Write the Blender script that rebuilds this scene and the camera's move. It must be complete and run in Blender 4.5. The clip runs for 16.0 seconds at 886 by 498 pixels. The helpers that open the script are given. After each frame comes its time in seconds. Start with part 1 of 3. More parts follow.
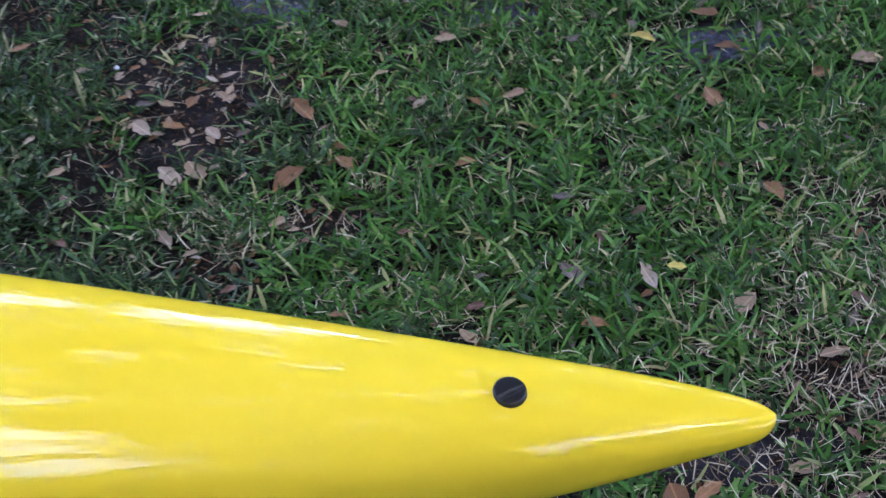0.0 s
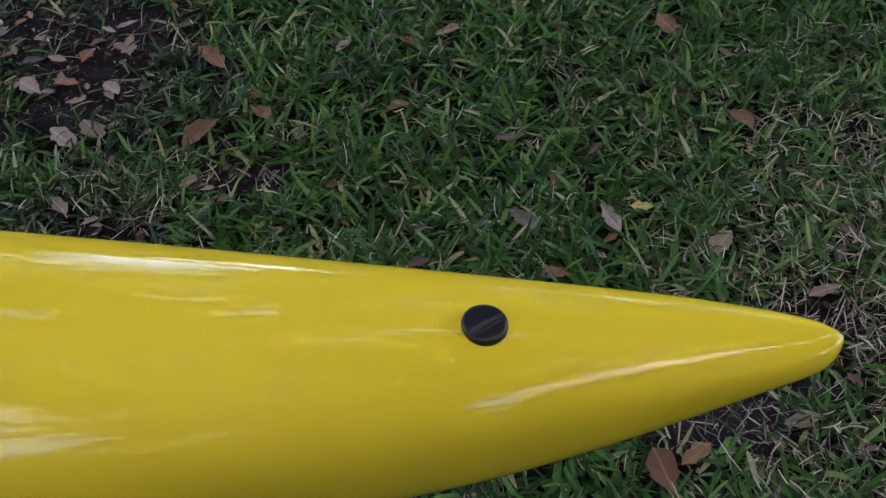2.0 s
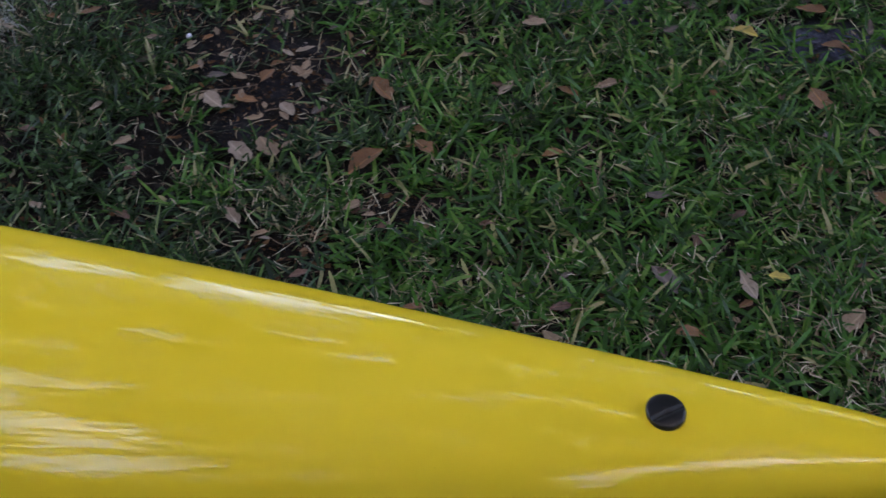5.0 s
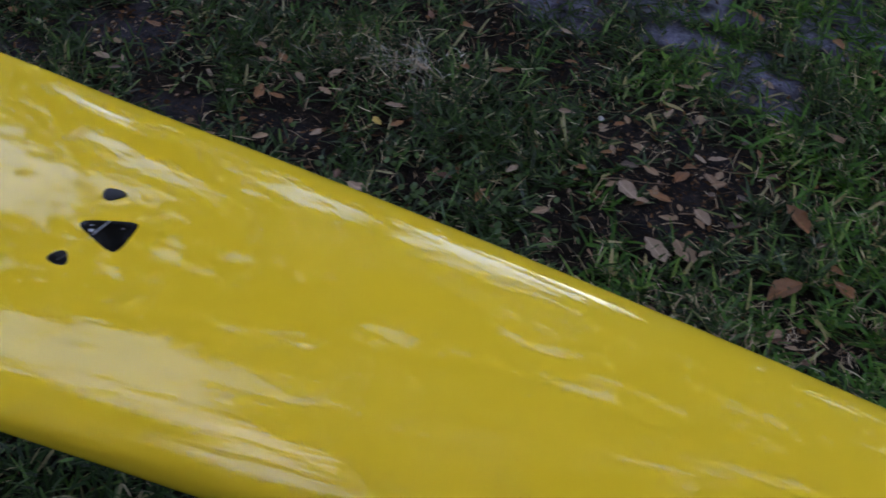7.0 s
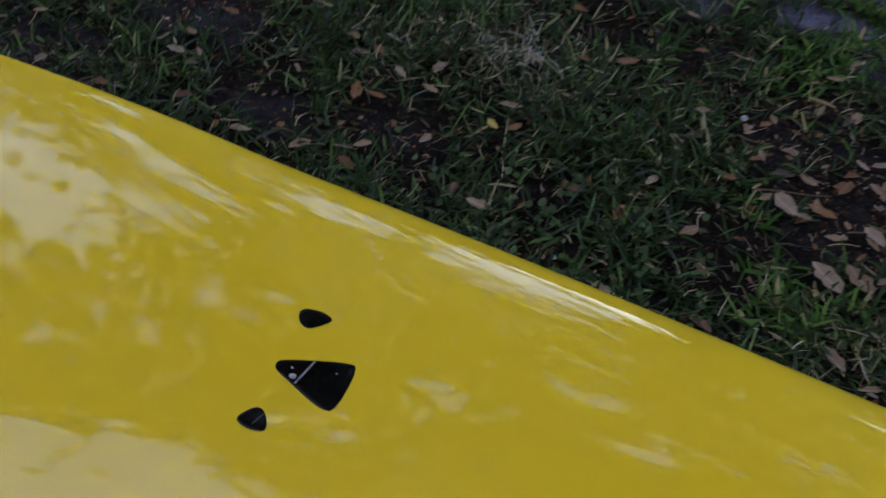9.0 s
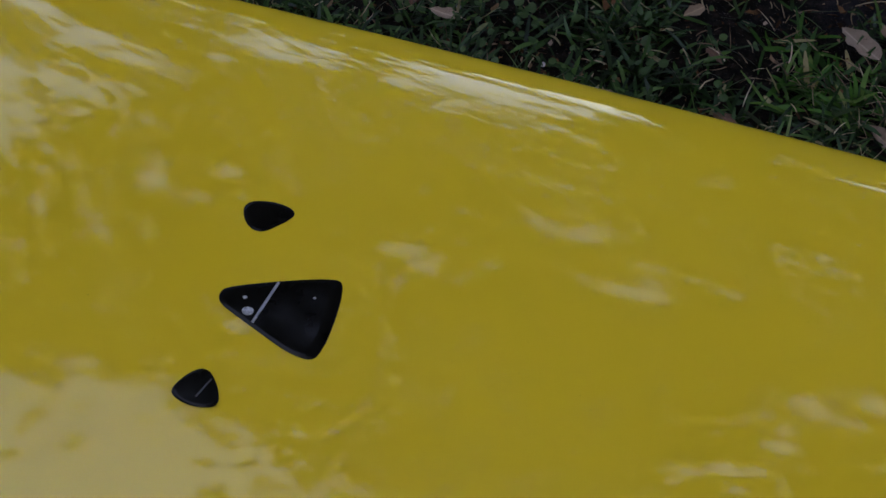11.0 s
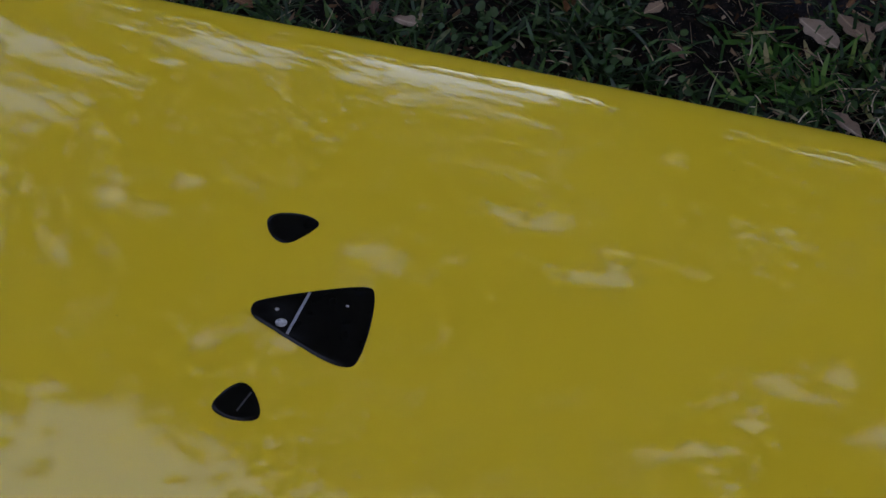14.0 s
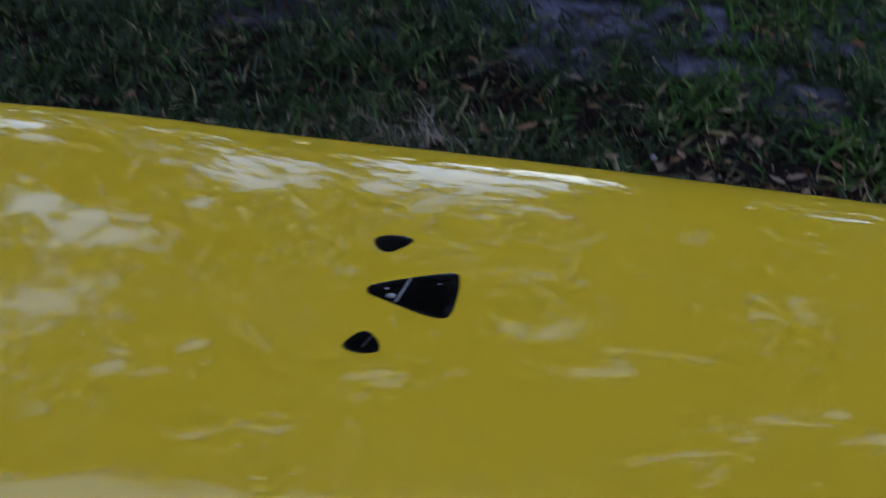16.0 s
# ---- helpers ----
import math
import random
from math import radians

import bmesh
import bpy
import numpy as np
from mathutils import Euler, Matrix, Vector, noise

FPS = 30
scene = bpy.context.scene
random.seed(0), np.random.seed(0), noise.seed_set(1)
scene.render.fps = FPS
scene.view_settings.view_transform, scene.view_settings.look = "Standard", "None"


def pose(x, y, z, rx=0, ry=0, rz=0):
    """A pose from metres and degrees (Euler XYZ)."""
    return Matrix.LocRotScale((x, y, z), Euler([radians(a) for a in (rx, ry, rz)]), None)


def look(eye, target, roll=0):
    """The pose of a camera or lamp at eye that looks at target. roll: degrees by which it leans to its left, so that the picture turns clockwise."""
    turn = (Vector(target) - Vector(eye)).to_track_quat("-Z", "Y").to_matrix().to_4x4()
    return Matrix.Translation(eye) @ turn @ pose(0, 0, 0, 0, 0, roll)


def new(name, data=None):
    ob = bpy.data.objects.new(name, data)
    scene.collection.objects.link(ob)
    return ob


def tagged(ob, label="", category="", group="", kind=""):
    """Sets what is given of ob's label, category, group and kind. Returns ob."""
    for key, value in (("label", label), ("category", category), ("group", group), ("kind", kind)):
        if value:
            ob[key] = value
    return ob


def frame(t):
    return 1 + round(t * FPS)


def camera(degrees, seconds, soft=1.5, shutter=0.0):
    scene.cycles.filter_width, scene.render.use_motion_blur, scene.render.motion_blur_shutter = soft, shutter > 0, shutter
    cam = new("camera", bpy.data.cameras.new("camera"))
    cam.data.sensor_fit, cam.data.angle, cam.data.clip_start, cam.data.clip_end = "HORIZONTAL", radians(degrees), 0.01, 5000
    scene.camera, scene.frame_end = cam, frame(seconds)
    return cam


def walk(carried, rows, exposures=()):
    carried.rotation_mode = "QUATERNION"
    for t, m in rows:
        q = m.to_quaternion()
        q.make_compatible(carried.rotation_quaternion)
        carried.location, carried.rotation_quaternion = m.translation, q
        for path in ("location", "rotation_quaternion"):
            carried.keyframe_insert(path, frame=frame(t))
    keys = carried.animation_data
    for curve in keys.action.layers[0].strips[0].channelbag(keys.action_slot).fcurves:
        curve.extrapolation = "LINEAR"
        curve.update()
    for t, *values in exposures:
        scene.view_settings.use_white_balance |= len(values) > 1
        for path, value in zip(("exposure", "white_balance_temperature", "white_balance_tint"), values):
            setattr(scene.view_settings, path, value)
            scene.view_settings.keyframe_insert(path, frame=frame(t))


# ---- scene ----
cam = camera(40.96, 16.0, shutter=0.5)
PATH = [
    (0, (0.2523, 0.1033, 1.4088), (0.0110, 1.5025, 0.0002), -6.57),
    (0.5, (0.2318, 0.1990, 1.2815), (0.0380, 1.5935, -0.1390), -6.77),
    (1, (0.2044, 0.2547, 1.2140), (0.0346, 1.6323, -0.2260), -6.24),
    (1.5, (0.2130, 0.2399, 1.2092), (0.0849, 1.6277, -0.2253), -5.91),
    (2, (0.2177, 0.2234, 1.2116), (0.0896, 1.6126, -0.2214), -6.20),
    (2.5, (0.2184, 0.2107, 1.2193), (0.0868, 1.6046, -0.2089), -5.55),
    (3, (0.2100, 0.2119, 1.2213), (0.0472, 1.6052, -0.2042), -5.82),
    (5.5, (0.1317, 0.1580, 1.3438), (-0.2223, 1.5319, -0.0659), -3.36),
    (6, (-0.0321, 0.1370, 1.3582), (-0.4377, 1.4824, -0.0649), -0.90),
    (6.5, (-0.2370, 0.1033, 1.3941), (-0.6725, 1.4891, 0.0194), 2.84),
    (7, (-0.3662, 0.0788, 1.3884), (-0.8420, 1.4814, 0.0443), 4.45),
    (7.5, (-0.4491, 0.0680, 1.3810), (-0.9577, 1.4612, 0.0392), 3.92),
    (8, (-0.5267, 0.0644, 1.3697), (-0.9898, 1.4775, 0.0323), 4.52),
    (8.5, (-0.5841, 0.1218, 1.3368), (-1.0245, 1.5127, -0.0312), 3.26),
    (9, (-0.6459, 0.2726, 1.2870), (-1.1168, 1.6133, -0.1204), 3.69),
    (9.5, (-0.6655, 0.3585, 1.2180), (-1.1699, 1.5538, -0.3041), 2.32),
    (10, (-0.6857, 0.4105, 1.1587), (-1.1307, 1.5538, -0.4209), -0.35),
    (12.5, (-0.7609, 0.4558, 1.0937), (-1.0279, 1.6000, -0.5248), -1.30),
    (13, (-0.7552, 0.4395, 1.0948), (-1.0243, 1.6024, -0.5099), -2.13),
    (13.5, (-0.7562, 0.4378, 1.1038), (-1.0208, 1.5998, -0.5024), -1.86),
    (14, (-0.7582, 0.4352, 1.1098), (-1.0224, 1.6041, -0.4914), -2.16),
    (14.5, (-0.7597, 0.4238, 1.1168), (-1.0112, 1.6299, -0.4587), -0.99),
    (15, (-0.7617, 0.3776, 1.1325), (-1.0055, 1.6751, -0.3698), -0.89),
    (15.5, (-0.7441, 0.2866, 1.1494), (-0.9600, 1.7079, -0.2410), -0.16),
    (16, (-0.7625, 0.1886, 1.1082), (-1.0517, 1.7828, -0.0642), -0.87),
]
EXPOSURES = [  # time, stops, white balance
    (0.0, 3.76, 7150), (0.5, 3.44, 7450), (1.0, 3.20, 7750), (1.5, 2.97, 7950), (2.5, 2.81, 8050), (5.5, 2.70, 8000), (7.0, 2.45, 8050), (8.5, 2.20, 8150),
    (9.0, 2.20, 8150), (10.0, 2.02, 8100), (12.5, 1.76, 7950), (14.0, 1.75, 7750), (15.0, 1.79, 7500), (16.0, 1.82, 7050),
]
walk(cam, [(t, look(eye, target, roll)) for t, eye, target, roll in PATH], [(t, e + 0.68, k, 25) for t, e, k in EXPOSURES])

# ---- daylight: a pale evening sky over trees ----
world = bpy.data.worlds.new("sky")
scene.world = world
world.use_nodes = True
wn = world.node_tree
sky = wn.nodes.new("ShaderNodeTexSky")
sky.sky_type, sky.sun_disc = "NISHITA", False
sky.sun_elevation, sky.sun_rotation = radians(74), radians(165)
sky.air_density, sky.dust_density, sky.ozone_density = 1.0, 0.9, 1.0
wn.nodes["Background"].inputs["Strength"].default_value = 0.15
wn.links.new(sky.outputs[0], wn.nodes["Background"].inputs["Color"])
sun_data = bpy.data.lights.new("sun", "SUN")
sun_data.energy, sun_data.angle, sun_data.color = 0.08, radians(60), (1.0, 0.90, 0.76)
sun = new("sun", sun_data)
sun.rotation_euler = (radians(16), 0, radians(15))


# ---- materials ----
def material(name):
    m = bpy.data.materials.new(name)
    m.use_nodes = True
    return m, m.node_tree, m.node_tree.nodes["Principled BSDF"]


def node(nt, kind, **values):
    n = nt.nodes.new(kind)
    for key, value in values.items():
        n.inputs[key].default_value = value
    return n


def ramp(nt, source, stops):
    r = nt.nodes.new("ShaderNodeValToRGB")
    while len(r.color_ramp.elements) < len(stops):
        r.color_ramp.elements.new(0.5)
    for e, (at, colour) in zip(r.color_ramp.elements, stops):
        e.position, e.color = at, (*colour, 1)
    nt.links.new(source, r.inputs[0])
    return r.outputs[0]


def bump(nt, shader, source, strength, distance):
    b = node(nt, "ShaderNodeBump", Strength=strength, Distance=distance)
    nt.links.new(source, b.inputs["Height"])
    nt.links.new(b.outputs[0], shader.inputs["Normal"])


def texture(nt, scale, detail=4.0, rough=0.6, stretch=None):
    t = node(nt, "ShaderNodeTexNoise", Scale=scale, Detail=detail, Roughness=rough)
    co = nt.nodes.new("ShaderNodeTexCoord")
    if stretch:
        mp = node(nt, "ShaderNodeMapping", Scale=stretch)
        nt.links.new(co.outputs["Object"], mp.inputs[0])
        nt.links.new(mp.outputs[0], t.inputs["Vector"])
    else:
        nt.links.new(co.outputs["Object"], t.inputs["Vector"])
    return t.outputs[0]


def mix(nt, factor, a, b):
    m = nt.nodes.new("ShaderNodeMix")
    m.data_type = "RGBA"
    nt.links.new(factor, m.inputs[0])
    for sock, v in ((m.inputs[6], a), (m.inputs[7], b)):
        if isinstance(v, tuple):
            sock.default_value = (*v, 1)
        else:
            nt.links.new(v, sock)
    return m.outputs[2]


# polished yellow gelcoat
GEL, nt, sh = material("yellow_gelcoat")
tone = ramp(nt, texture(nt, 2.5, 3), [(0.3, (0.86, 0.587, 0.028)), (0.7, (0.90, 0.625, 0.038))])
specks = ramp(nt, texture(nt, 420, 2), [(0.74, (0, 0, 0)), (0.80, (0.35, 0.35, 0.35))])
nt.links.new(mix(nt, specks, tone, (0.55, 0.38, 0.02)), sh.inputs["Base Color"])
nt.links.new(ramp(nt, texture(nt, 14, 5), [(0.35, (0.04, 0.04, 0.04)), (0.8, (0.075, 0.075, 0.075))]), sh.inputs["Roughness"])
sh.inputs["IOR"].default_value = 1.46
bump(nt, sh, texture(nt, 7, 1, 0.4, (0.5, 1.6, 1)), 0.003, 0.01)

# black gloss resin
INK, nt, sh = material("black_resin")
nt.links.new(ramp(nt, texture(nt, 60, 3), [(0.3, (0.003, 0.003, 0.0025)), (0.8, (0.008, 0.0075, 0.006))]), sh.inputs["Base Color"])
sh.inputs["Roughness"].default_value = 0.08
sh.inputs["IOR"].default_value = 1.22

# black plastic
PLASTIC, nt, sh = material("black_plastic")
nt.links.new(ramp(nt, texture(nt, 300, 4), [(0.3, (0.004, 0.004, 0.004)), (0.8, (0.012, 0.0115, 0.012))]), sh.inputs["Base Color"])
sh.inputs["Roughness"].default_value = 0.32
bump(nt, sh, texture(nt, 900, 2), 0.15, 0.0004)

# damp soil with grey sandy bare places
SOIL, nt, sh = material("soil")
dirt = ramp(nt, texture(nt, 55, 8, 0.7), [(0.25, (0.004, 0.003, 0.003)), (0.5, (0.012, 0.0095, 0.008)), (0.62, (0.031, 0.023, 0.019)), (0.8, (0.085, 0.068, 0.060))])
grit = ramp(nt, texture(nt, 420, 2, 0.5), [(0.68, (0, 0, 0)), (0.73, (1, 1, 1))])
dirt = mix(nt, grit, dirt, (0.20, 0.19, 0.19))
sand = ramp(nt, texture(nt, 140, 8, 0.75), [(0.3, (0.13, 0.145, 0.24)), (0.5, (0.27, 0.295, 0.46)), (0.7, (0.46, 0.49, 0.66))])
bare = nt.nodes.new("ShaderNodeAttribute")
bare.attribute_name = "sandy"
uneven = nt.nodes.new("ShaderNodeMath")
uneven.operation = "MULTIPLY"
nt.links.new(bare.outputs["Fac"], uneven.inputs[0])
nt.links.new(ramp(nt, texture(nt, 11, 6, 0.65), [(0.36, (0, 0, 0)), (0.60, (1, 1, 1))]), uneven.inputs[1])
turf = nt.nodes.new("ShaderNodeAttribute")
turf.attribute_name = "turf"
mown = ramp(nt, texture(nt, 30, 8, 0.7), [(0.3, (0.010, 0.024, 0.008)), (0.5, (0.026, 0.062, 0.018)), (0.7, (0.075, 0.105, 0.040))])
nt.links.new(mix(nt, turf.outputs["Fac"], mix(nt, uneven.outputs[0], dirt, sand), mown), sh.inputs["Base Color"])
sh.inputs["Roughness"].default_value = 0.95
sh.inputs["Specular IOR Level"].default_value = 0.12
bump(nt, sh, texture(nt, 120, 8, 0.7), 1.0, 0.02)


def blade_material(name, stops, rough, through_light=0.25, gloss=0.5):
    m, nt, sh = material(name)
    geo = nt.nodes.new("ShaderNodeNewGeometry")
    colour = ramp(nt, geo.outputs["Random Per Island"], stops)
    grain = ramp(nt, texture(nt, 160, 2, 0.5), [(0.3, (0.75, 0.75, 0.75)), (0.7, (1, 1, 1))])
    mm = nt.nodes.new("ShaderNodeMix")
    mm.data_type, mm.blend_type = "RGBA", "MULTIPLY"
    mm.inputs[0].default_value = 1
    nt.links.new(colour, mm.inputs[6])
    nt.links.new(grain, mm.inputs[7])
    nt.links.new(mm.outputs[2], sh.inputs["Base Color"])
    sh.inputs["Roughness"].default_value = rough
    sh.inputs["Specular IOR Level"].default_value = gloss
    tr = nt.nodes.new("ShaderNodeBsdfTranslucent")
    nt.links.new(mm.outputs[2], tr.inputs["Color"])
    ms = nt.nodes.new("ShaderNodeMixShader")
    ms.inputs[0].default_value = through_light
    out = nt.nodes["Material Output"]
    nt.links.new(sh.outputs[0], ms.inputs[1])
    nt.links.new(tr.outputs[0], ms.inputs[2])
    nt.links.new(ms.outputs[0], out.inputs["Surface"])
    return m


GRASS = blade_material("grass_green", [(0.0, (0.012, 0.038, 0.009)), (0.4, (0.030, 0.118, 0.018)), (0.78, (0.064, 0.222, 0.032)), (0.95, (0.17, 0.32, 0.07)), (0.98, (0.44, 0.39, 0.19))], 0.42, 0.24, 0.28)
# the grass green again, darkened for the shade on the left of the lawn
SHADED_GRASS = blade_material("grass_shaded_green", [(0.0, (0.009, 0.025, 0.008)), (0.4, (0.016, 0.054, 0.014)), (0.8, (0.037, 0.108, 0.026)), (0.95, (0.11, 0.24, 0.06)), (0.985, (0.38, 0.35, 0.20))], 0.4, 0.22, 0.3)
STRAW = blade_material("dead_straw", [(0.0, (0.12, 0.078, 0.05)), (0.3, (0.29, 0.205, 0.135)), (0.7, (0.53, 0.43, 0.29)), (1.0, (0.80, 0.70, 0.53))], 0.6)
WITHERED = blade_material("withered_weed", [(0.0, (0.16, 0.17, 0.15)), (0.5, (0.36, 0.38, 0.35)), (1.0, (0.66, 0.66, 0.64))], 0.6)
WEED = blade_material("clover_green", [(0.0, (0.025, 0.075, 0.020)), (1.0, (0.06, 0.15, 0.035))], 0.5)
CROWN = blade_material("oak_foliage", [(0.0, (0.032, 0.050, 0.020)), (0.6, (0.065, 0.095, 0.035)), (1.0, (0.105, 0.14, 0.055))], 0.6, 0.4)


def leaf_material(name, pale, deep):
    m, nt, sh = material(name)
    info = nt.nodes.new("ShaderNodeObjectInfo")
    base = ramp(nt, info.outputs["Random"], [(0.0, deep), (1.0, pale)])
    blotch = ramp(nt, texture(nt, 4.5, 6, 0.65), [(0.42, (0, 0, 0)), (0.62, (0.55, 0.55, 0.55))])
    c = mix(nt, blotch, base, deep)
    spots = ramp(nt, texture(nt, 21, 4), [(0.60, (0, 0, 0)), (0.68, (0.7, 0.7, 0.7))])
    c = mix(nt, spots, c, tuple(v * 0.35 for v in deep))
    co = nt.nodes.new("ShaderNodeTexCoord")
    sep = nt.nodes.new("ShaderNodeSeparateXYZ")
    nt.links.new(co.outputs["Object"], sep.inputs[0])
    rib = nt.nodes.new("ShaderNodeMath")
    rib.operation = "ABSOLUTE"
    nt.links.new(sep.outputs["Y"], rib.inputs[0])
    c = mix(nt, ramp(nt, rib.outputs[0], [(0.0, (0.6, 0.6, 0.6)), (0.030, (0, 0, 0))]), c, tuple(min(v * 1.5, 0.9) for v in pale))
    nt.links.new(c, sh.inputs["Base Color"])
    sh.inputs["Roughness"].default_value = 0.5
    bump(nt, sh, texture(nt, 14, 5, 0.65, (1.6, 0.6, 1)), 0.5, 0.03)
    return m


LEAF = {
    "P": leaf_material("leaf_pale", (0.46, 0.35, 0.265), (0.27, 0.185, 0.13)),
    "T": leaf_material("leaf_tan", (0.43, 0.29, 0.18), (0.25, 0.155, 0.095)),
    "B": leaf_material("leaf_orange_brown", (0.36, 0.165, 0.062), (0.18, 0.078, 0.032)),
    "R": leaf_material("leaf_red_brown", (0.20, 0.095, 0.060), (0.10, 0.045, 0.030)),
    "D": leaf_material("leaf_dark", (0.17, 0.125, 0.105), (0.075, 0.052, 0.043)),
    "Y": leaf_material("leaf_yellow", (0.62, 0.48, 0.10), (0.42, 0.28, 0.07)),
}

PEBBLE, nt, sh = material("pale_pebble")
nt.links.new(ramp(nt, texture(nt, 200, 5), [(0.3, (0.30, 0.30, 0.34)), (0.7, (0.55, 0.55, 0.60))]), sh.inputs["Base Color"])
sh.inputs["Roughness"].default_value = 0.6

BARK, nt, sh = material("oak_bark")
nt.links.new(ramp(nt, texture(nt, 9, 8, 0.7, (2.5, 2.5, 0.5)), [(0.3, (0.035, 0.028, 0.022)), (0.7, (0.13, 0.11, 0.09))]), sh.inputs["Base Color"])
sh.inputs["Roughness"].default_value = 0.95
bump(nt, sh, texture(nt, 14, 8, 0.7, (2.5, 2.5, 0.5)), 1.0, 0.05)

TIMBER, nt, sh = material("pine_timber")
nt.links.new(ramp(nt, texture(nt, 12, 6, 0.6, (1, 12, 12)), [(0.3, (0.22, 0.14, 0.075)), (0.7, (0.40, 0.28, 0.16))]), sh.inputs["Base Color"])
sh.inputs["Roughness"].default_value = 0.75
CARPET, nt, sh = material("grey_carpet")
nt.links.new(ramp(nt, texture(nt, 300, 4), [(0.3, (0.05, 0.05, 0.055)), (0.7, (0.12, 0.12, 0.125))]), sh.inputs["Base Color"])
sh.inputs["Roughness"].default_value = 1.0


# ---- mesh helpers ----
def mesh_object(name, verts, faces, mat, smooth=False):
    me = bpy.data.meshes.new(name)
    me.from_pydata([tuple(v) for v in verts], [], [tuple(f) for f in faces])
    me.materials.append(mat)
    if smooth:
        me.shade_smooth()
    return new(name, me)


def fast_mesh(name, verts, quads, mat, smooth=True):
    """A large mesh of quads from arrays."""
    me = bpy.data.meshes.new(name)
    me.vertices.add(len(verts))
    me.vertices.foreach_set("co", np.asarray(verts, np.float32).ravel())
    me.loops.add(quads.size)
    me.loops.foreach_set("vertex_index", np.asarray(quads, np.int32).ravel())
    me.polygons.add(len(quads))
    me.polygons.foreach_set("loop_start", np.arange(0, quads.size, 4, dtype=np.int32))
    me.update(calc_edges=True)
    me.materials.append(mat)
    if smooth:
        me.shade_smooth()
    return new(name, me)


def part(name, bm, mat, parent, label=""):
    me = bpy.data.meshes.new(name)
    bm.to_mesh(me)
    bm.free()
    me.materials.append(mat)
    ob = new(name, me)
    ob.parent = parent
    if label:
        tagged(ob, label)
    return ob


def smooth_field(seed, cell):
    """A smooth random field over the lawn, about 0 to 1, with features of that size in metres."""
    rng = np.random.default_rng(seed)
    a = rng.uniform(0, 2 * np.pi, (14, 2))
    k = 2 * np.pi / (cell * rng.uniform(0.6, 1.8, 14))

    def value(x, y):
        v = sum(np.sin(k[i] * (x * np.cos(a[i, 0]) + y * np.sin(a[i, 0])) + a[i, 1]) for i in range(14))
        return np.clip(0.5 + v / 9.0, 0, 1)

    return value


# Bare earth in the lawn: x, y, radius along x, radius along y, how bare, how sandy
BARE_NEAR = [
    (-0.50, 1.88, 0.13, 0.14, 1.0, 0.05), (-0.62, 2.00, 0.12, 0.08, 0.9, 0.05), (-0.82, 2.16, 0.07, 0.09, 0.8, 0.05), (-0.55, 2.11, 0.06, 0.10, 0.85, 0.05), (-0.33, 1.99, 0.08, 0.06, 0.7, 0.0),
    (-0.20, 1.57, 0.07, 0.05, 1.0, 0.0), (-0.36, 1.47, 0.09, 0.04, 0.95, 0.0), (-0.52, 1.47, 0.07, 0.03, 0.8, 0.0), (0.08, 1.32, 0.05, 0.05, 0.8, 0.0), (0.64, 1.27, 0.10, 0.09, 0.6, 0.0),
    (0.48, 1.10, 0.12, 0.06, 0.7, 0.1), (-1.25, 1.72, 0.10, 0.045, 0.9, 0.05), (-1.47, 1.69, 0.10, 0.05, 0.85, 0.1), (-1.72, 1.92, 0.13, 0.10, 0.9, 0.15), (-0.93, 1.57, 0.09, 0.03, 0.8, 0.0), (-1.95, 1.68, 0.13, 0.08, 0.8, 0.2),
]
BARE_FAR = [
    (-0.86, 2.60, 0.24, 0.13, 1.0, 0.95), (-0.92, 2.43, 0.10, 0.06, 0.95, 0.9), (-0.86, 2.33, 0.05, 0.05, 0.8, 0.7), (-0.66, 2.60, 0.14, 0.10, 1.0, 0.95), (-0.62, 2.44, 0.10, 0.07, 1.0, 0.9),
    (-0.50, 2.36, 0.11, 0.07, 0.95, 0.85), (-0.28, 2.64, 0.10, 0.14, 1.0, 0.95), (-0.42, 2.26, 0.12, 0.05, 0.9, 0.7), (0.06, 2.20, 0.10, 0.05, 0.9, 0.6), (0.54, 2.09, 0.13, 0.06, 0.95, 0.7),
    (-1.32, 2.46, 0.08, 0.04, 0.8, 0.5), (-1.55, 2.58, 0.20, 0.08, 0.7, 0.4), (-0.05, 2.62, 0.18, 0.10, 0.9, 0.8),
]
BARE = BARE_NEAR + BARE_FAR
patchy, fine = smooth_field(3, 0.35), smooth_field(7, 0.11)


def bareness(x, y):
    bare = np.zeros_like(x)
    sandy = np.zeros_like(x)
    wob = (fine(x, y) - 0.5) * 0.9 + (patchy(x * 1.7, y * 1.7) - 0.5) * 0.5
    for bx, by, rx, ry, how, sand_share in BARE:
        d = np.sqrt(((x - bx) / rx) ** 2 + ((y - by) / ry) ** 2) + wob
        f = np.clip(1.35 - d, 0, 1)
        bare = np.maximum(bare, how * np.clip(f * 1.8, 0, 1))
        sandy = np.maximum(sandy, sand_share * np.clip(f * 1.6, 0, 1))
    return bare, sandy


# ---- ground ----
GROUND_Z = -0.014


def lift(x, y):
    """The soil's gentle unevenness."""
    return GROUND_Z + 0.010 * (patchy(x, y) - 0.5) + 0.006 * (fine(x, y) - 0.5)


def worn_share(x, y):
    """1 on the patchy part of the lawn round the board, 0 on the even turf further off, with a ragged change between.
    """
    inside = np.minimum(np.minimum(x + 2.5, 1.3 - x), np.minimum(y - 0.3, 3.15 - y)) + 0.45 * (patchy(x, y) - 0.5) + 0.25 * (fine(x, y) - 0.5)
    return np.clip(inside / 0.4 + 0.5, 0, 1)


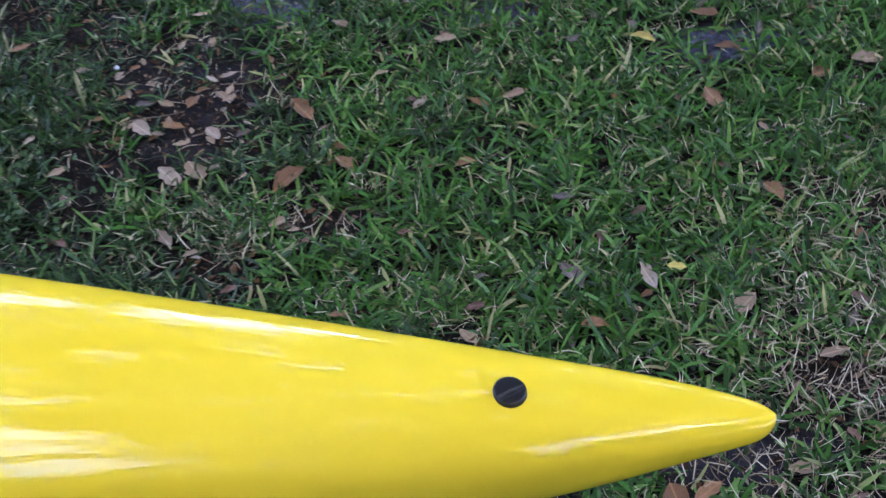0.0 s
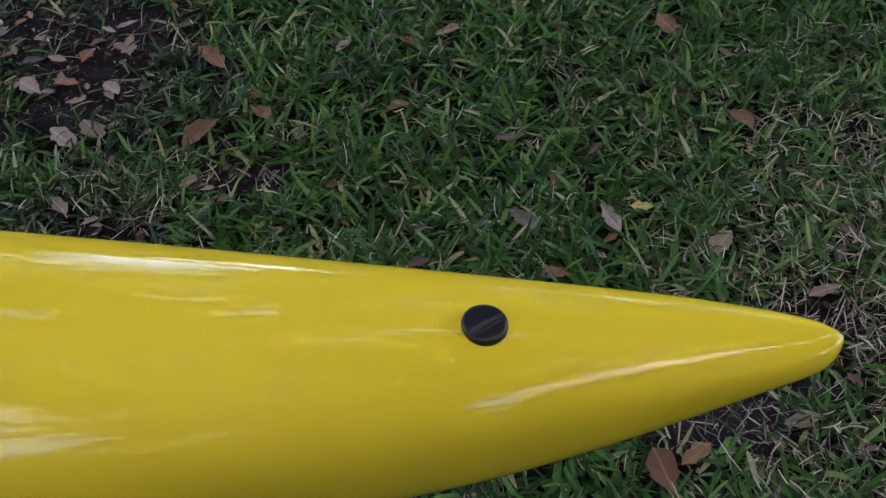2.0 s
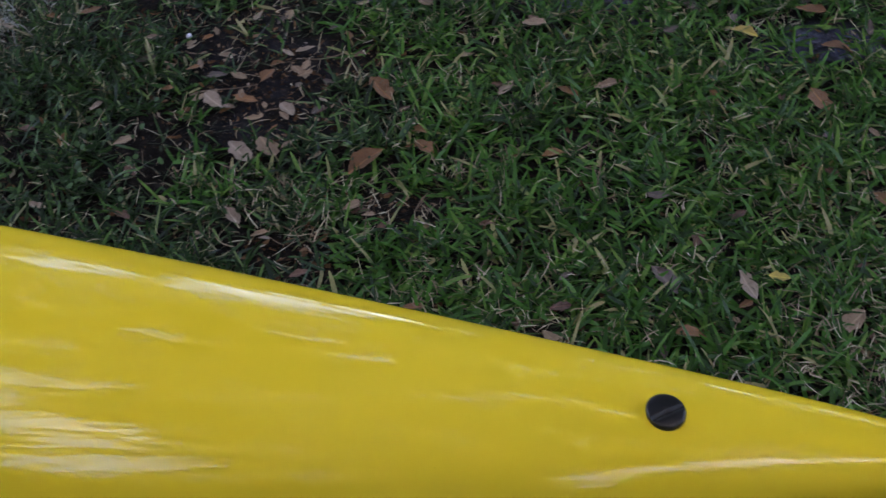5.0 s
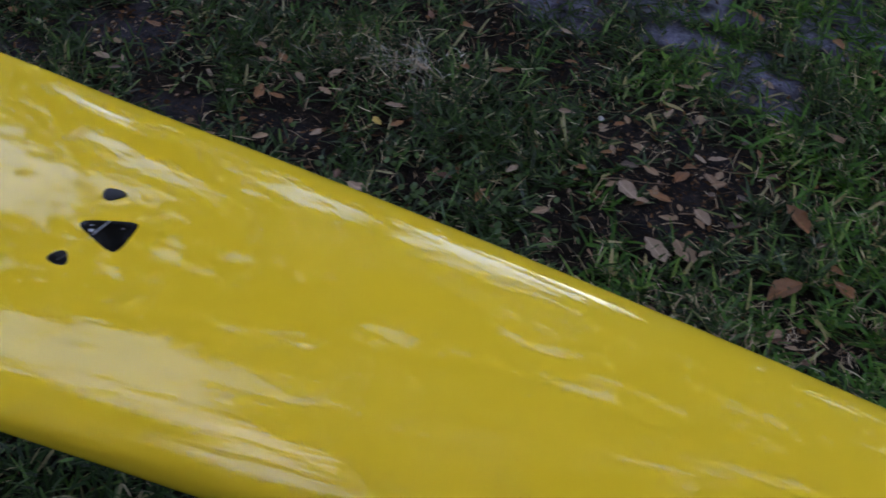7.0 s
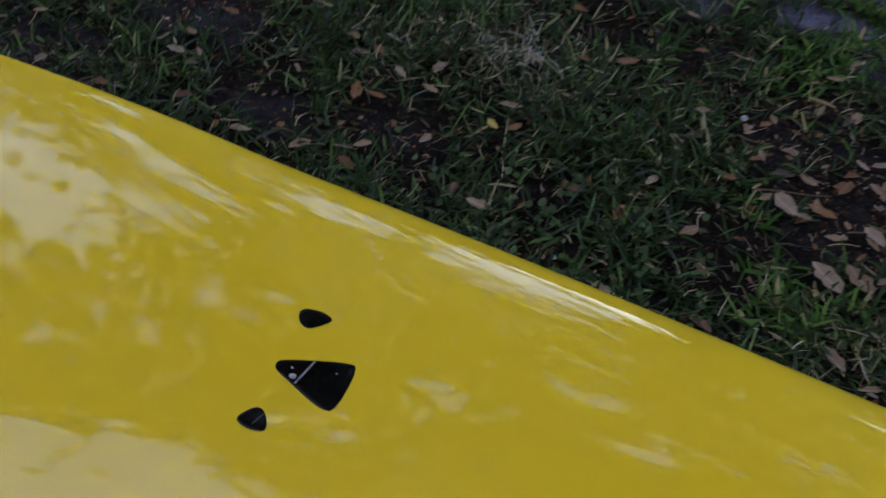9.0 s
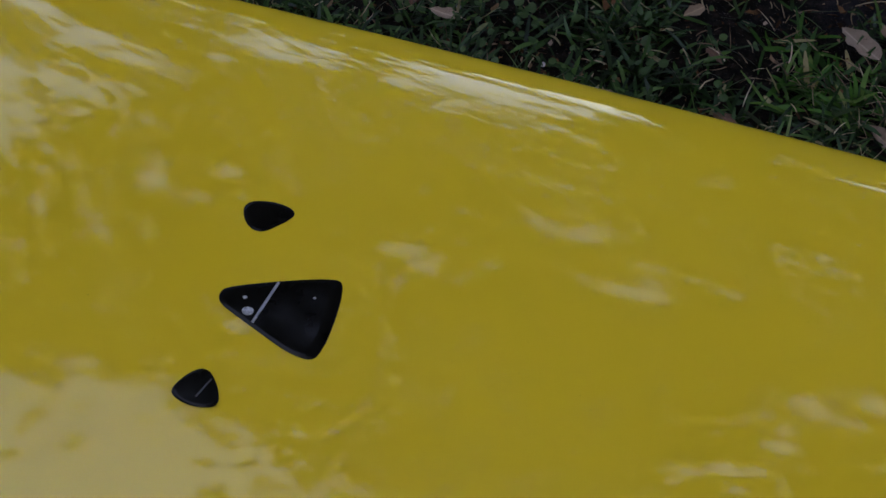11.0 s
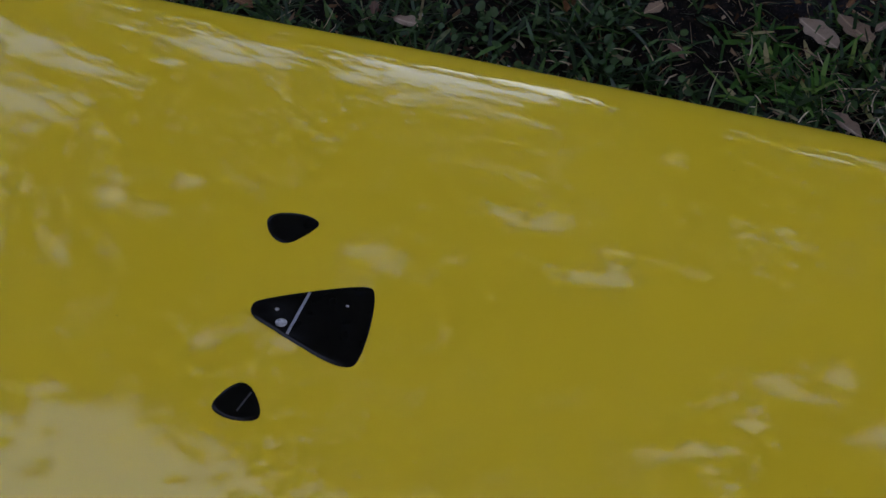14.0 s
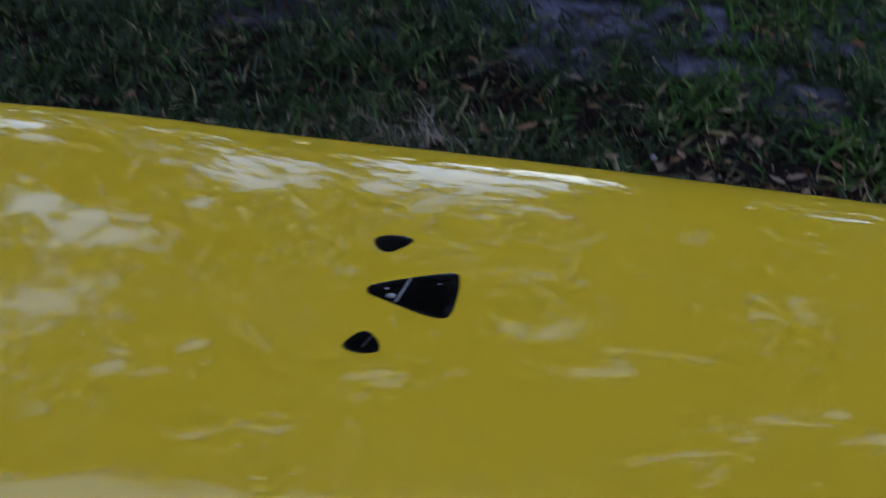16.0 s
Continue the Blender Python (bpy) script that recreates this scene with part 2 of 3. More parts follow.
near = np.linspace(-3.2, 2.0, 160)
xs = np.concatenate([[-900, -200, -60, -20, -8, -4], near, [3, 7, 20, 60, 200, 900]])
ys = np.concatenate([[-900, -200, -60, -20, -6, -2, -1.0], np.linspace(-0.6, 4.0, 150), [5, 9, 20, 60, 200, 900]])
gx, gy = np.meshgrid(xs, ys, indexing="ij")
local = (np.abs(gx) < 5) & (np.abs(gy) < 5)
gz = np.where(local, lift(gx, gy), GROUND_Z)
nx, ny = gx.shape
idx = np.arange(nx * ny).reshape(nx, ny)
quads = np.stack([idx[:-1, :-1], idx[1:, :-1], idx[1:, 1:], idx[:-1, 1:]], -1).reshape(-1, 4)
ground = fast_mesh("ground", np.stack([gx, gy, gz], -1).reshape(-1, 3), quads, SOIL)
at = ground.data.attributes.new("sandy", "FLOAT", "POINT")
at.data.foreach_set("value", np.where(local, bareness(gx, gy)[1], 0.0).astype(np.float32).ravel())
at = ground.data.attributes.new("turf", "FLOAT", "POINT")
at.data.foreach_set("value", np.where(local, 1 - worn_share(gx, gy), 1.0).astype(np.float32).ravel())
tagged(ground, "dark damp soil with grey sandy bare patches", "ground", kind="structure")


# ---- fallen leaves ----
def leaf_mesh(name, mat, seed):
    """A pointed oval oak leaf with a folded midrib, curled edges and a short stalk; one metre long."""
    rng = random.Random(seed)
    fold, curl, twist, wide = rng.uniform(0.15, 0.5), rng.uniform(-0.35, 0.5), rng.uniform(-0.25, 0.25), rng.uniform(0.19, 0.25)
    steps = 10
    bm = bmesh.new()
    rows = []
    for i in range(steps + 1):
        u = i / steps
        half = wide * (math.sin(math.pi * min(u, 1) ** 0.85) ** 0.75) * (1 + 0.12 * math.sin(u * 17 + seed)) + 0.004
        z0 = curl * ((u - 0.5) ** 2 - 0.25) * 0.6
        row = []
        for j, t in enumerate((-1, -0.55, 0, 0.55, 1)):
            tw = twist * (u - 0.5) * t * half * 3
            edge = rng.uniform(-0.024, 0.024) if abs(t) == 1 else 0
            row.append(bm.verts.new((u - 0.5 + edge, t * half + 0.03 * math.sin(u * 3 + seed) + edge, z0 + fold * half * abs(t) ** 1.4 + tw)))
        rows.append(row)
    for a, b in zip(rows, rows[1:]):
        for j in range(4):
            bm.faces.new((a[j], b[j], b[j + 1], a[j + 1]))
    foot = [bm.verts.new((-0.5 - 0.13, 0.02 + d, -0.01)) for d in (-0.008, 0.008)]
    bm.faces.new((rows[0][1], rows[0][3], foot[1], foot[0]))
    low = min(v.co.z for v in bm.verts)
    for v in bm.verts:
        v.co.z -= low
    for f in bm.faces:
        f.smooth = True
    me = bpy.data.meshes.new(name)
    bm.to_mesh(me)
    bm.free()
    me.materials.append(mat)
    return me


LEAF_MESHES = {c: [leaf_mesh("fallen_leaf", m, 10 * i + j) for j in range(4)] for i, (c, m) in enumerate(LEAF.items())}
WORDS = {
    "P": "pale dry oak leaf lying in the grass", "T": "tan dry oak leaf lying in the grass", "B": "orange-brown dead oak leaf lying in the grass",
    "R": "reddish brown dead oak leaf lying in the grass", "D": "dark weathered oak leaf lying in the grass", "Y": "yellow fallen oak leaf lying in the grass",
}
leaf_random = random.Random(5)


SPOTS = []  # where the larger leaves press the grass down


def leaf(x, y, length, angle, colour, rise=0.003):
    length = max(min(length, 0.095), 0.022)
    ob = new("fallen_leaf", leaf_random.choice(LEAF_MESHES[colour]))
    tip, side = leaf_random.uniform(-10, 10), leaf_random.uniform(-12, 12)
    ob.matrix_world = pose(x, y, rise + leaf_random.uniform(-0.003, 0.003), tip, side, angle + leaf_random.choice((0, 180))) @ Matrix.Diagonal((length * 0.86, length * leaf_random.uniform(0.78, 1.0), length * 0.9, 1))
    tagged(ob, WORDS[colour], "leaf", "fallen oak leaves")
    if rise > 0:
        SPOTS.append((x, y, length))
    return ob


leaf(0.377, 1.012, 0.074, -72, "B")
leaf(0.419, 1.037, 0.053, 37, "B")
leaf(0.551, 1.079, 0.049, 8, "T")
leaf(0.519, 1.049, 0.031, -81, "T")
leaf(0.626, 1.136, 0.037, -63, "R")
leaf(0.622, 1.034, 0.021, 20, "R")
leaf(-0.269, 2.169, 0.064, -47, "T")
leaf(-0.068, 1.893, 0.054, 64, "P")
leaf(0.351, 1.441, 0.070, -64, "P")
leaf(0.398, 1.460, 0.040, -14, "Y")
leaf(0.266, 1.332, 0.056, 5, "B")
leaf(0.620, 1.287, 0.059, 23, "T")
leaf(0.672, 1.402, 0.050, -56, "R")
leaf(0.226, 1.439, 0.073, -51, "D")
leaf(0.068, 1.308, 0.053, -53, "T")
leaf(-0.286, 1.677, 0.091, 51, "B")
leaf(-0.191, 1.722, 0.064, -43, "B")
leaf(-0.297, 1.873, 0.094, -49, "B")
leaf(-0.602, 1.819, 0.075, -39, "P")
leaf(-0.459, 1.806, 0.060, -48, "P")
leaf(-0.516, 1.685, 0.083, -43, "P")
leaf(-0.468, 1.702, 0.078, -51, "T")
leaf(-0.432, 1.711, 0.036, 53, "P")
leaf(0.487, 1.901, 0.086, -64, "B")
leaf(0.567, 1.820, 0.036, -54, "T")
leaf(0.567, 1.641, 0.062, -61, "B")
leaf(0.699, 1.538, 0.041, -65, "B")
leaf(0.360, 2.099, 0.062, -12, "Y")
leaf(0.693, 1.976, 0.059, 26, "B")
leaf(0.780, 2.020, 0.077, 16, "T")
leaf(0.525, 2.055, 0.067, -21, "B")
leaf(0.484, 2.176, 0.069, -15, "B")
leaf(0.044, 1.892, 0.053, -26, "B")
leaf(0.114, 1.922, 0.060, 11, "T")
leaf(-0.157, 1.992, 0.043, 40, "T")
leaf(-0.521, 1.905, 0.051, 71, "B")
leaf(-0.452, 1.917, 0.037, 38, "T")
leaf(-0.468, 1.991, 0.048, 30, "P")
leaf(-0.782, 2.012, 0.041, 7, "P")
leaf(-0.736, 1.696, 0.047, 51, "T")
leaf(-0.947, 2.092, 0.052, 32, "B")
leaf(-0.480, 1.520, 0.063, -46, "P")
leaf(-0.286, 1.560, 0.043, 34, "T")
leaf(-0.254, 1.541, 0.027, 16, "T")
leaf(-0.424, 1.484, 0.036, 11, "T")
leaf(-0.337, 1.402, 0.038, 20, "R")
leaf(-0.145, 1.349, 0.043, 24, "B")
leaf(0.499, 1.384, 0.062, 51, "T")
leaf(0.078, 1.435, 0.033, 45, "D")
leaf(0.075, 1.372, 0.039, 15, "R")
leaf(0.493, 1.705, 0.040, -48, "R")
leaf(0.534, 1.720, 0.036, -36, "T")
leaf(0.211, 1.628, 0.045, -9, "D")
leaf(0.339, 1.593, 0.037, 50, "R")
leaf(0.712, 1.783, 0.029, -33, "D")
leaf(-0.673, 1.916, 0.034, 39, "B")
leaf(-0.546, 1.835, 0.061, -12, "B")
leaf(-0.775, 1.941, 0.057, 22, "D")
leaf(-0.038, 2.104, 0.057, -12, "T")
leaf(0.041, 2.151, 0.036, 33, "T")
leaf(0.179, 2.167, 0.028, -48, "P")
leaf(0.224, 2.101, 0.042, 32, "D")
leaf(0.700, 2.195, 0.030, 26, "B")
leaf(-0.583, 2.210, 0.043, 21, "T")
leaf(-0.402, 1.810, 0.035, 46, "D")
leaf(-0.378, 1.682, 0.034, 36, "T")
leaf(-0.225, 1.518, 0.028, 36, "R")
leaf(0.523, 1.499, 0.028, 14, "R")
leaf(-1.060, 1.611, 0.054, -7, "P")
leaf(-1.201, 1.725, 0.042, 85, "P")
leaf(-0.821, 1.787, 0.044, 77, "P")
leaf(-1.098, 1.874, 0.050, 17, "P")
leaf(-1.366, 1.804, 0.056, 99, "B")
leaf(-1.326, 1.804, 0.052, -22, "B")
leaf(-1.256, 1.928, 0.049, 84, "P")
leaf(-1.249, 1.864, 0.042, -23, "T")
leaf(-1.111, 1.814, 0.036, -36, "Y")
leaf(-1.075, 1.828, 0.040, 67, "B")
leaf(-1.022, 2.071, 0.034, -3, "B")
leaf(-1.106, 2.033, 0.040, -20, "P")
leaf(-0.876, 2.301, 0.044, -12, "P")
leaf(-1.404, 1.909, 0.044, 4, "P")
leaf(-1.441, 1.951, 0.047, -29, "T")
leaf(-1.684, 1.922, 0.046, -6, "B")
leaf(-1.711, 1.770, 0.040, 12, "P")
leaf(-1.664, 1.986, 0.043, -13, "T")
leaf(-0.427, 2.294, 0.050, -40, "P")
leaf(-0.502, 2.556, 0.067, -33, "B")
leaf(-0.423, 2.416, 0.039, -26, "B")
leaf(-0.215, 2.448, 0.039, -24, "B")
leaf(-0.309, 2.527, 0.048, -45, "B")
leaf(-1.493, 1.617, 0.045, 29, "P")
leaf(-1.538, 1.607, 0.034, 89, "B")
leaf(-1.774, 1.627, 0.047, 19, "B")
leaf(-1.913, 1.650, 0.050, 93, "P")
leaf(-1.297, 1.615, 0.045, -22, "B")
leaf(-1.291, 1.670, 0.039, 36, "T")
leaf(-1.314, 1.885, 0.041, -36, "P")
leaf(-0.824, 1.514, 0.044, -4, "P")
leaf(-2.006, 1.775, 0.032, 47, "T")

# scattered smaller leaves
for _ in range(150):
    x, y = leaf_random.uniform(-2.3, 1.1), leaf_random.uniform(0.75, 2.9)
    leaf(x, y, leaf_random.uniform(0.022, 0.048), leaf_random.uniform(0, 360), leaf_random.choice("TTBBBRRRDDD"), -0.003)

# a drift of leaves on the bare soil
for _ in range(34):
    turn, out = leaf_random.uniform(0, 6.283), leaf_random.random() ** 0.5
    x, y = -0.54 + 0.20 * out * math.cos(turn), 1.93 + 0.19 * out * math.sin(turn)
    leaf(x, y, leaf_random.uniform(0.022, 0.042), leaf_random.uniform(0, 360), leaf_random.choice("BBBTTTRPD"), 0.0)


def pressed(x, y):
    """How little grass stands over the larger leaves."""
    room = np.ones_like(x)
    for sx, sy, size in SPOTS:
        room = np.minimum(room, np.clip(((x - sx) ** 2 + (y - sy + 0.010) ** 2) / (0.60 * size) ** 2, 0.08, 1))
    return room


# ---- grass ----
def blades(name, mat, count, box, length, width, rise, bend, keep, seed, z0=0.0, segs=4, tuft=1, curl=0.5):
    """Curved tapering blades as one mesh: they rise from the soil at an angle and droop."""
    rng = np.random.default_rng(seed)
    x = rng.uniform(box[0], box[1], count // tuft)
    y = rng.uniform(box[2], box[3], count // tuft)
    ok = rng.random(count // tuft) < keep(x, y)
    x, y = np.repeat(x[ok], tuft), np.repeat(y[ok], tuft)
    n = len(x)
    fan = np.repeat(rng.uniform(0, 2 * np.pi, n // tuft), tuft) + np.tile(np.arange(tuft) * 2 * np.pi / tuft, n // tuft)
    x, y = x + rng.normal(0, 0.004, n) * (tuft > 1), y + rng.normal(0, 0.004, n) * (tuft > 1)
    ln = rng.uniform(*length, n) * rng.uniform(0.6, 1.0, n)
    wd = rng.uniform(*width, n)
    az = fan + rng.normal(0, 0.6, n)
    el = np.radians(rng.uniform(*rise, n))
    dr = np.radians(rng.uniform(*bend, n))
    turn = rng.normal(0, curl, n)
    tilt = rng.normal(0, 0.5, n)
    px, py, pz = x.copy(), y.copy(), lift(x, y) + z0 * rng.random(n) - 0.002
    rows = []
    shape = [0.85, 1.0, 0.97, 0.85, 0.30] if segs == 4 else [0.8, 1.0, 0.75, 0.15]
    for s in range(segs + 1):
        a = az + turn * s / segs
        side = np.stack([-np.sin(a) * np.cos(tilt), np.cos(a) * np.cos(tilt), np.sin(tilt)], -1)
        c = np.stack([px, py, np.maximum(pz, lift(px, py) + 0.001)], -1)
        half = (wd * shape[s] / 2)[:, None]
        rows.append(np.stack([c - side * half, c + side * half], 1))
        e = el - dr * (s + 1) / segs
        px = px + np.cos(a) * np.cos(e) * ln / segs
        py = py + np.sin(a) * np.cos(e) * ln / segs
        pz = pz + np.sin(e) * ln / segs
    v = np.stack(rows, 1).reshape(n, -1, 3)
    per = 2 * (segs + 1)
    q = np.array([[2 * s, 2 * s + 1, 2 * s + 3, 2 * s + 2] for s in range(segs)])
    quads = (np.arange(n)[:, None, None] * per + q[None]).reshape(-1, 4)
    return fast_mesh(name, v.reshape(-1, 3), quads, mat)


def lush(x, y):
    b, sandy = bareness(x, y)
    b = b * (1 - 0.75 * (sandy > 0.2) * (fine(x * 1.4 + 2, y * 1.4) > 0.64))
    right = np.clip((x - 0.35) / 0.3, 0, 1) * np.clip((1.5 - y) / 0.3, 0, 1)
    return np.clip(1.0 - 1.05 * b, 0.02, 1) * (1 - 0.3 * right) * np.clip(0.45 + 1.1 * patchy(x + 5, y) - 0.35 * np.clip((-x - 0.3) * 1.6, 0, 1), 0.16, 1) * pressed(x, y) * worn_share(x, y)


def dry(x, y):
    b, sandy = bareness(x, y)
    right = np.clip((x - 0.30) / 0.5, 0, 1) * np.clip((1.9 - y) / 0.5, 0, 1)
    tuft = np.exp(-(((x + 1.19) / 0.16) ** 2 + ((y - 2.02) / 0.10) ** 2))
    here = np.exp(-(((x + 0.38) / 0.16) ** 2 + ((y - 1.56) / 0.08) ** 2)) + np.exp(-((x / 0.10) ** 2 + ((y - 1.38) / 0.05) ** 2))
    left = 1 - 0.65 * np.clip((-x - 0.3) * 2, 0, 1)
    return np.clip(0.03 + 1.2 * left * np.clip(fine(x + 3, y) - 0.38, 0, 1) * (1 - 0.4 * b) + 0.75 * right + 1.0 * tuft + 0.6 * here - 0.05 * b, 0.03, 1) * (1 - 0.85 * sandy) * pressed(x, y) * worn_share(x, y)


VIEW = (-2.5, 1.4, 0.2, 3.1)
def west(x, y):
    """The left of the lawn, whose blades are coloured darker in place of shade."""
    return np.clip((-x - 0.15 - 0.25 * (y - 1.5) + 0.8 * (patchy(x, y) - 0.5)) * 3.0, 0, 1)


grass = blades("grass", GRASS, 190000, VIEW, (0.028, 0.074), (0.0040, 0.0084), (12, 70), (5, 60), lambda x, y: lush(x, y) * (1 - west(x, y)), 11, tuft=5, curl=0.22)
shaded_lawn = blades("grass", SHADED_GRASS, 190000, VIEW, (0.030, 0.075), (0.0032, 0.0068), (14, 75), (5, 65), lambda x, y: lush(x, y) * west(x, y), 14, tuft=5, curl=0.25)
tagged(shaded_lawn, "lawn grass thinned by soil, its green darkened to stand for shade", "grass", kind="stuff")
tagged(grass, "short dark green lawn grass with broad flat blades", "grass", kind="stuff")
edge_lawn = blades("grass", SHADED_GRASS, 170000, (-7, 6, -5, 8), (0.05, 0.10), (0.010, 0.018), (15, 65), (10, 85), lambda x, y: 0.9 * (1 - worn_share(x, y)), 12, segs=3)
tagged(edge_lawn, "short dark green lawn grass further off", "grass", kind="stuff")
straw = blades("straw", STRAW, 125000, VIEW, (0.012, 0.052), (0.0008, 0.0021), (-8, 50), (-20, 45), dry, 13, z0=0.028, segs=4, curl=0.55)
mat_straw = blades("straw", STRAW, 6000, (0.30, 1.15, 0.95, 1.75), (0.012, 0.055), (0.0008, 0.0022), (-5, 40), (-20, 40), lambda x, y: np.clip((x - 0.34) / 0.3, 0, 1) * np.clip((1.75 - y) / 0.4, 0, 1) * (0.35 + 0.65 * (fine(x + 1, y) > 0.5)) * pressed(x, y), 15, z0=0.032, segs=4, curl=0.6)
tagged(mat_straw, "matted pale dead grass beside the nose of the board", "dead grass", kind="stuff")
withered = blades("weed_tuft", WITHERED, 4000, (-1.5, -0.9, 1.85, 2.2), (0.018, 0.048), (0.0014, 0.0036), (5, 75), (10, 80), lambda x, y: 0.8 * np.exp(-(((x + 1.17) / 0.10) ** 2 + ((y - 2.04) / 0.05) ** 2)) + 0.25 * np.exp(-(((x + 1.42) / 0.07) ** 2 + ((y - 1.97) / 0.04) ** 2)), 16, z0=0.012, tuft=4, curl=0.7)
tagged(withered, "greyish white withered weed tuft in the lawn", "weed", kind="stuff")
tagged(straw, "thin pale dead grass stems lying in the lawn", "dead grass", kind="stuff")


# ---- paddleboard ----
TIP_X, AXIS_Y, AXIS_SLOPE, ROLL = 0.3860, 0.6264, 0.0458, 0.0455
DECK_N, RAIL_SHARE, HULL_N = 2.2589, 0.4234, 2.3485
LENGTH = 3.9


def outline(s):
    """Half width, crown above the rail line, depth below it and deck height of the board, s metres from its nose."""
    s -= 0.0045 * (1 - math.exp(-s / 0.018))
    a = min(s, 1.8)
    q = math.sqrt(a)
    w = 0.0932 * q + 0.0846 * a - 0.0197 * q**3 - 0.0012 * a * a + 0.0223 * a * math.exp(-a / 0.07)
    w += 0.02 * max(0.0, min(s, 1.8) - 1.35)
    b = min(s, 1.4)
    q = math.sqrt(b)
    th = 0.352 * q - 0.0535 * b - 0.1809 * q**3 + 0.0199 * b * b - 1.1636 * b * math.exp(-b / 0.07)
    blunt = math.sqrt(min(s, 0.010) / 0.010) * math.exp(-s / 0.03)
    w += 0.004 * blunt
    th += 0.002 * blunt
    if s > 1.4:
        th -= 0.075 * (1 - math.exp(-(s - 1.4) / 0.25))
    crown = th * RAIL_SHARE
    belly = 0.5 * (th * (1 - RAIL_SHARE) + 0.062 + math.sqrt((th * (1 - RAIL_SHARE) - 0.062) ** 2 + 0.012**2)) if s > 0.5 else th * (1 - RAIL_SHARE) + 0.0011 * s
    zd = 0.7217 - 0.002 * math.exp(-s / 0.03) - 0.003 * math.exp(-s / 0.005) + 0.0703 * a - 0.054 * a * a - 0.0042 * a**3
    if s > 1.8:
        k = (s - 1.8) / (LENGTH - 1.8)
        w = w + 0.09 * 0.35 * (1 - (1 - min(k / 0.35, 1)) ** 2)
        zd -= 0.165 * 0.5 * (1 - (1 - min(k / 0.5, 1)) ** 2)
        if k > 0.4:
            w *= math.sqrt(max(1 - ((k - 0.4) / 0.6) ** 2.6, 0.0))
            thin = math.sqrt(max(1 - ((k - 0.4) / 0.6) ** 4, 0.02))
            crown, belly = crown * thin, belly * thin
    return w, crown, belly, zd


def deck_point(s, v, up=0.0):
    """The place on the deck s metres from the nose and v metres off the centre line, raised by up."""
    w, crown, belly, zd = outline(s)
    z = -crown * (1 - max(1 - abs(v / w) ** DECK_N, 0) ** (1 / DECK_N)) + up
    return Vector((TIP_X - s, AXIS_Y + AXIS_SLOPE * s + v * math.cos(ROLL) - z * math.sin(ROLL), zd + v * math.sin(ROLL) + z * math.cos(ROLL)))


def board_ring(s, count):
    w, crown, belly, zd = outline(s)
    ring = []
    for i in range(count):
        a = 2 * math.pi * i / count
        c, sn = math.cos(a), math.sin(a)
        n = DECK_N if sn > 0 else HULL_N
        v = w * math.copysign(abs(c) ** (2 / n), c)
        z = math.copysign(abs(sn) ** (2 / n), sn) * (crown if sn > 0 else belly) - crown
        ring.append((TIP_X - s, AXIS_Y + AXIS_SLOPE * s + v * math.cos(ROLL) - z * math.sin(ROLL), zd + v * math.sin(ROLL) + z * math.cos(ROLL)))
    return ring


board = new("paddleboard")
board.location = (-1.2, 0.68, 0.5)
tagged(board, "glossy yellow fibreglass paddleboard with black inlays and plug", "paddleboard")
bpy.context.view_layer.update()
COUNT, STATIONS = 128, 190
bm = bmesh.new()
rings = []
for k in range(STATIONS):
    u = k / (STATIONS - 1)
    s = 0.0004 + (LENGTH - 0.0008) * (u**1.9)
    rings.append([bm.verts.new(Vector(p) - board.location) for p in board_ring(s, COUNT)])
for a, b in zip(rings, rings[1:]):
    for i in range(COUNT):
        bm.faces.new((a[i], b[i], b[(i + 1) % COUNT], a[(i + 1) % COUNT]))
bm.faces.new(rings[0])
bm.faces.new(rings[-1][::-1])
bmesh.ops.recalc_face_normals(bm, faces=bm.faces)
for f in bm.faces:
    f.smooth = True
part("hull", bm, GEL, board)


def inlay(name, outline_points, rounds, shrink, ds=0.0, dv=0.0):
    """A thin gloss inlay with softened corners that follows the deck."""
    pts = [Vector(p) for p in outline_points]
    for _ in range(rounds):
        cut = []
        for i, p in enumerate(pts):
            q = pts[(i + 1) % len(pts)]
            cut += [p.lerp(q, 0.25), p.lerp(q, 0.75)]
        pts = cut
    mid = sum(pts, Vector((0, 0))) / len(pts)
    pts = [mid + (p - mid) * shrink + Vector((ds, dv)) for p in pts]
    mid += Vector((ds, dv))
    bm = bmesh.new()
    loops = []
    for scale, up in ((1.0, -0.0006), (1.0, 0.0003), (0.985, 0.0004), (0.8, 0.0004), (0.5, 0.0004), (0.2, 0.0004)):
        loops.append([bm.verts.new(deck_point(*(mid + (p - mid) * scale), up) - board.location) for p in pts])
    for a, b in zip(loops, loops[1:]):
        for i in range(len(pts)):
            bm.faces.new((a[i], a[(i + 1) % len(pts)], b[(i + 1) % len(pts)], b[i]))
    bm.faces.new(loops[-1])
    bmesh.ops.recalc_face_normals(bm, faces=bm.faces)
    for f in bm.faces:
        f.smooth = True
    return part(name, bm, INK, board, "glossy black inlay")


wedge = inlay("inlay", [(1.2785, -0.0022), (1.2755, 0.0022), (1.2290, 0.0172), (1.2232, 0.0132), (1.2222, -0.0165), (1.2275, -0.0285), (1.2690, -0.0106), (1.2765, -0.0072)], 3, 0.91, 0.0045, -0.0008)
inlay("inlay", [(1.2830, 0.0440), (1.2660, 0.0470), (1.2535, 0.0425), (1.2600, 0.0340), (1.2690, 0.0265), (1.2790, 0.0320)], 3, 0.88, 0.0057)
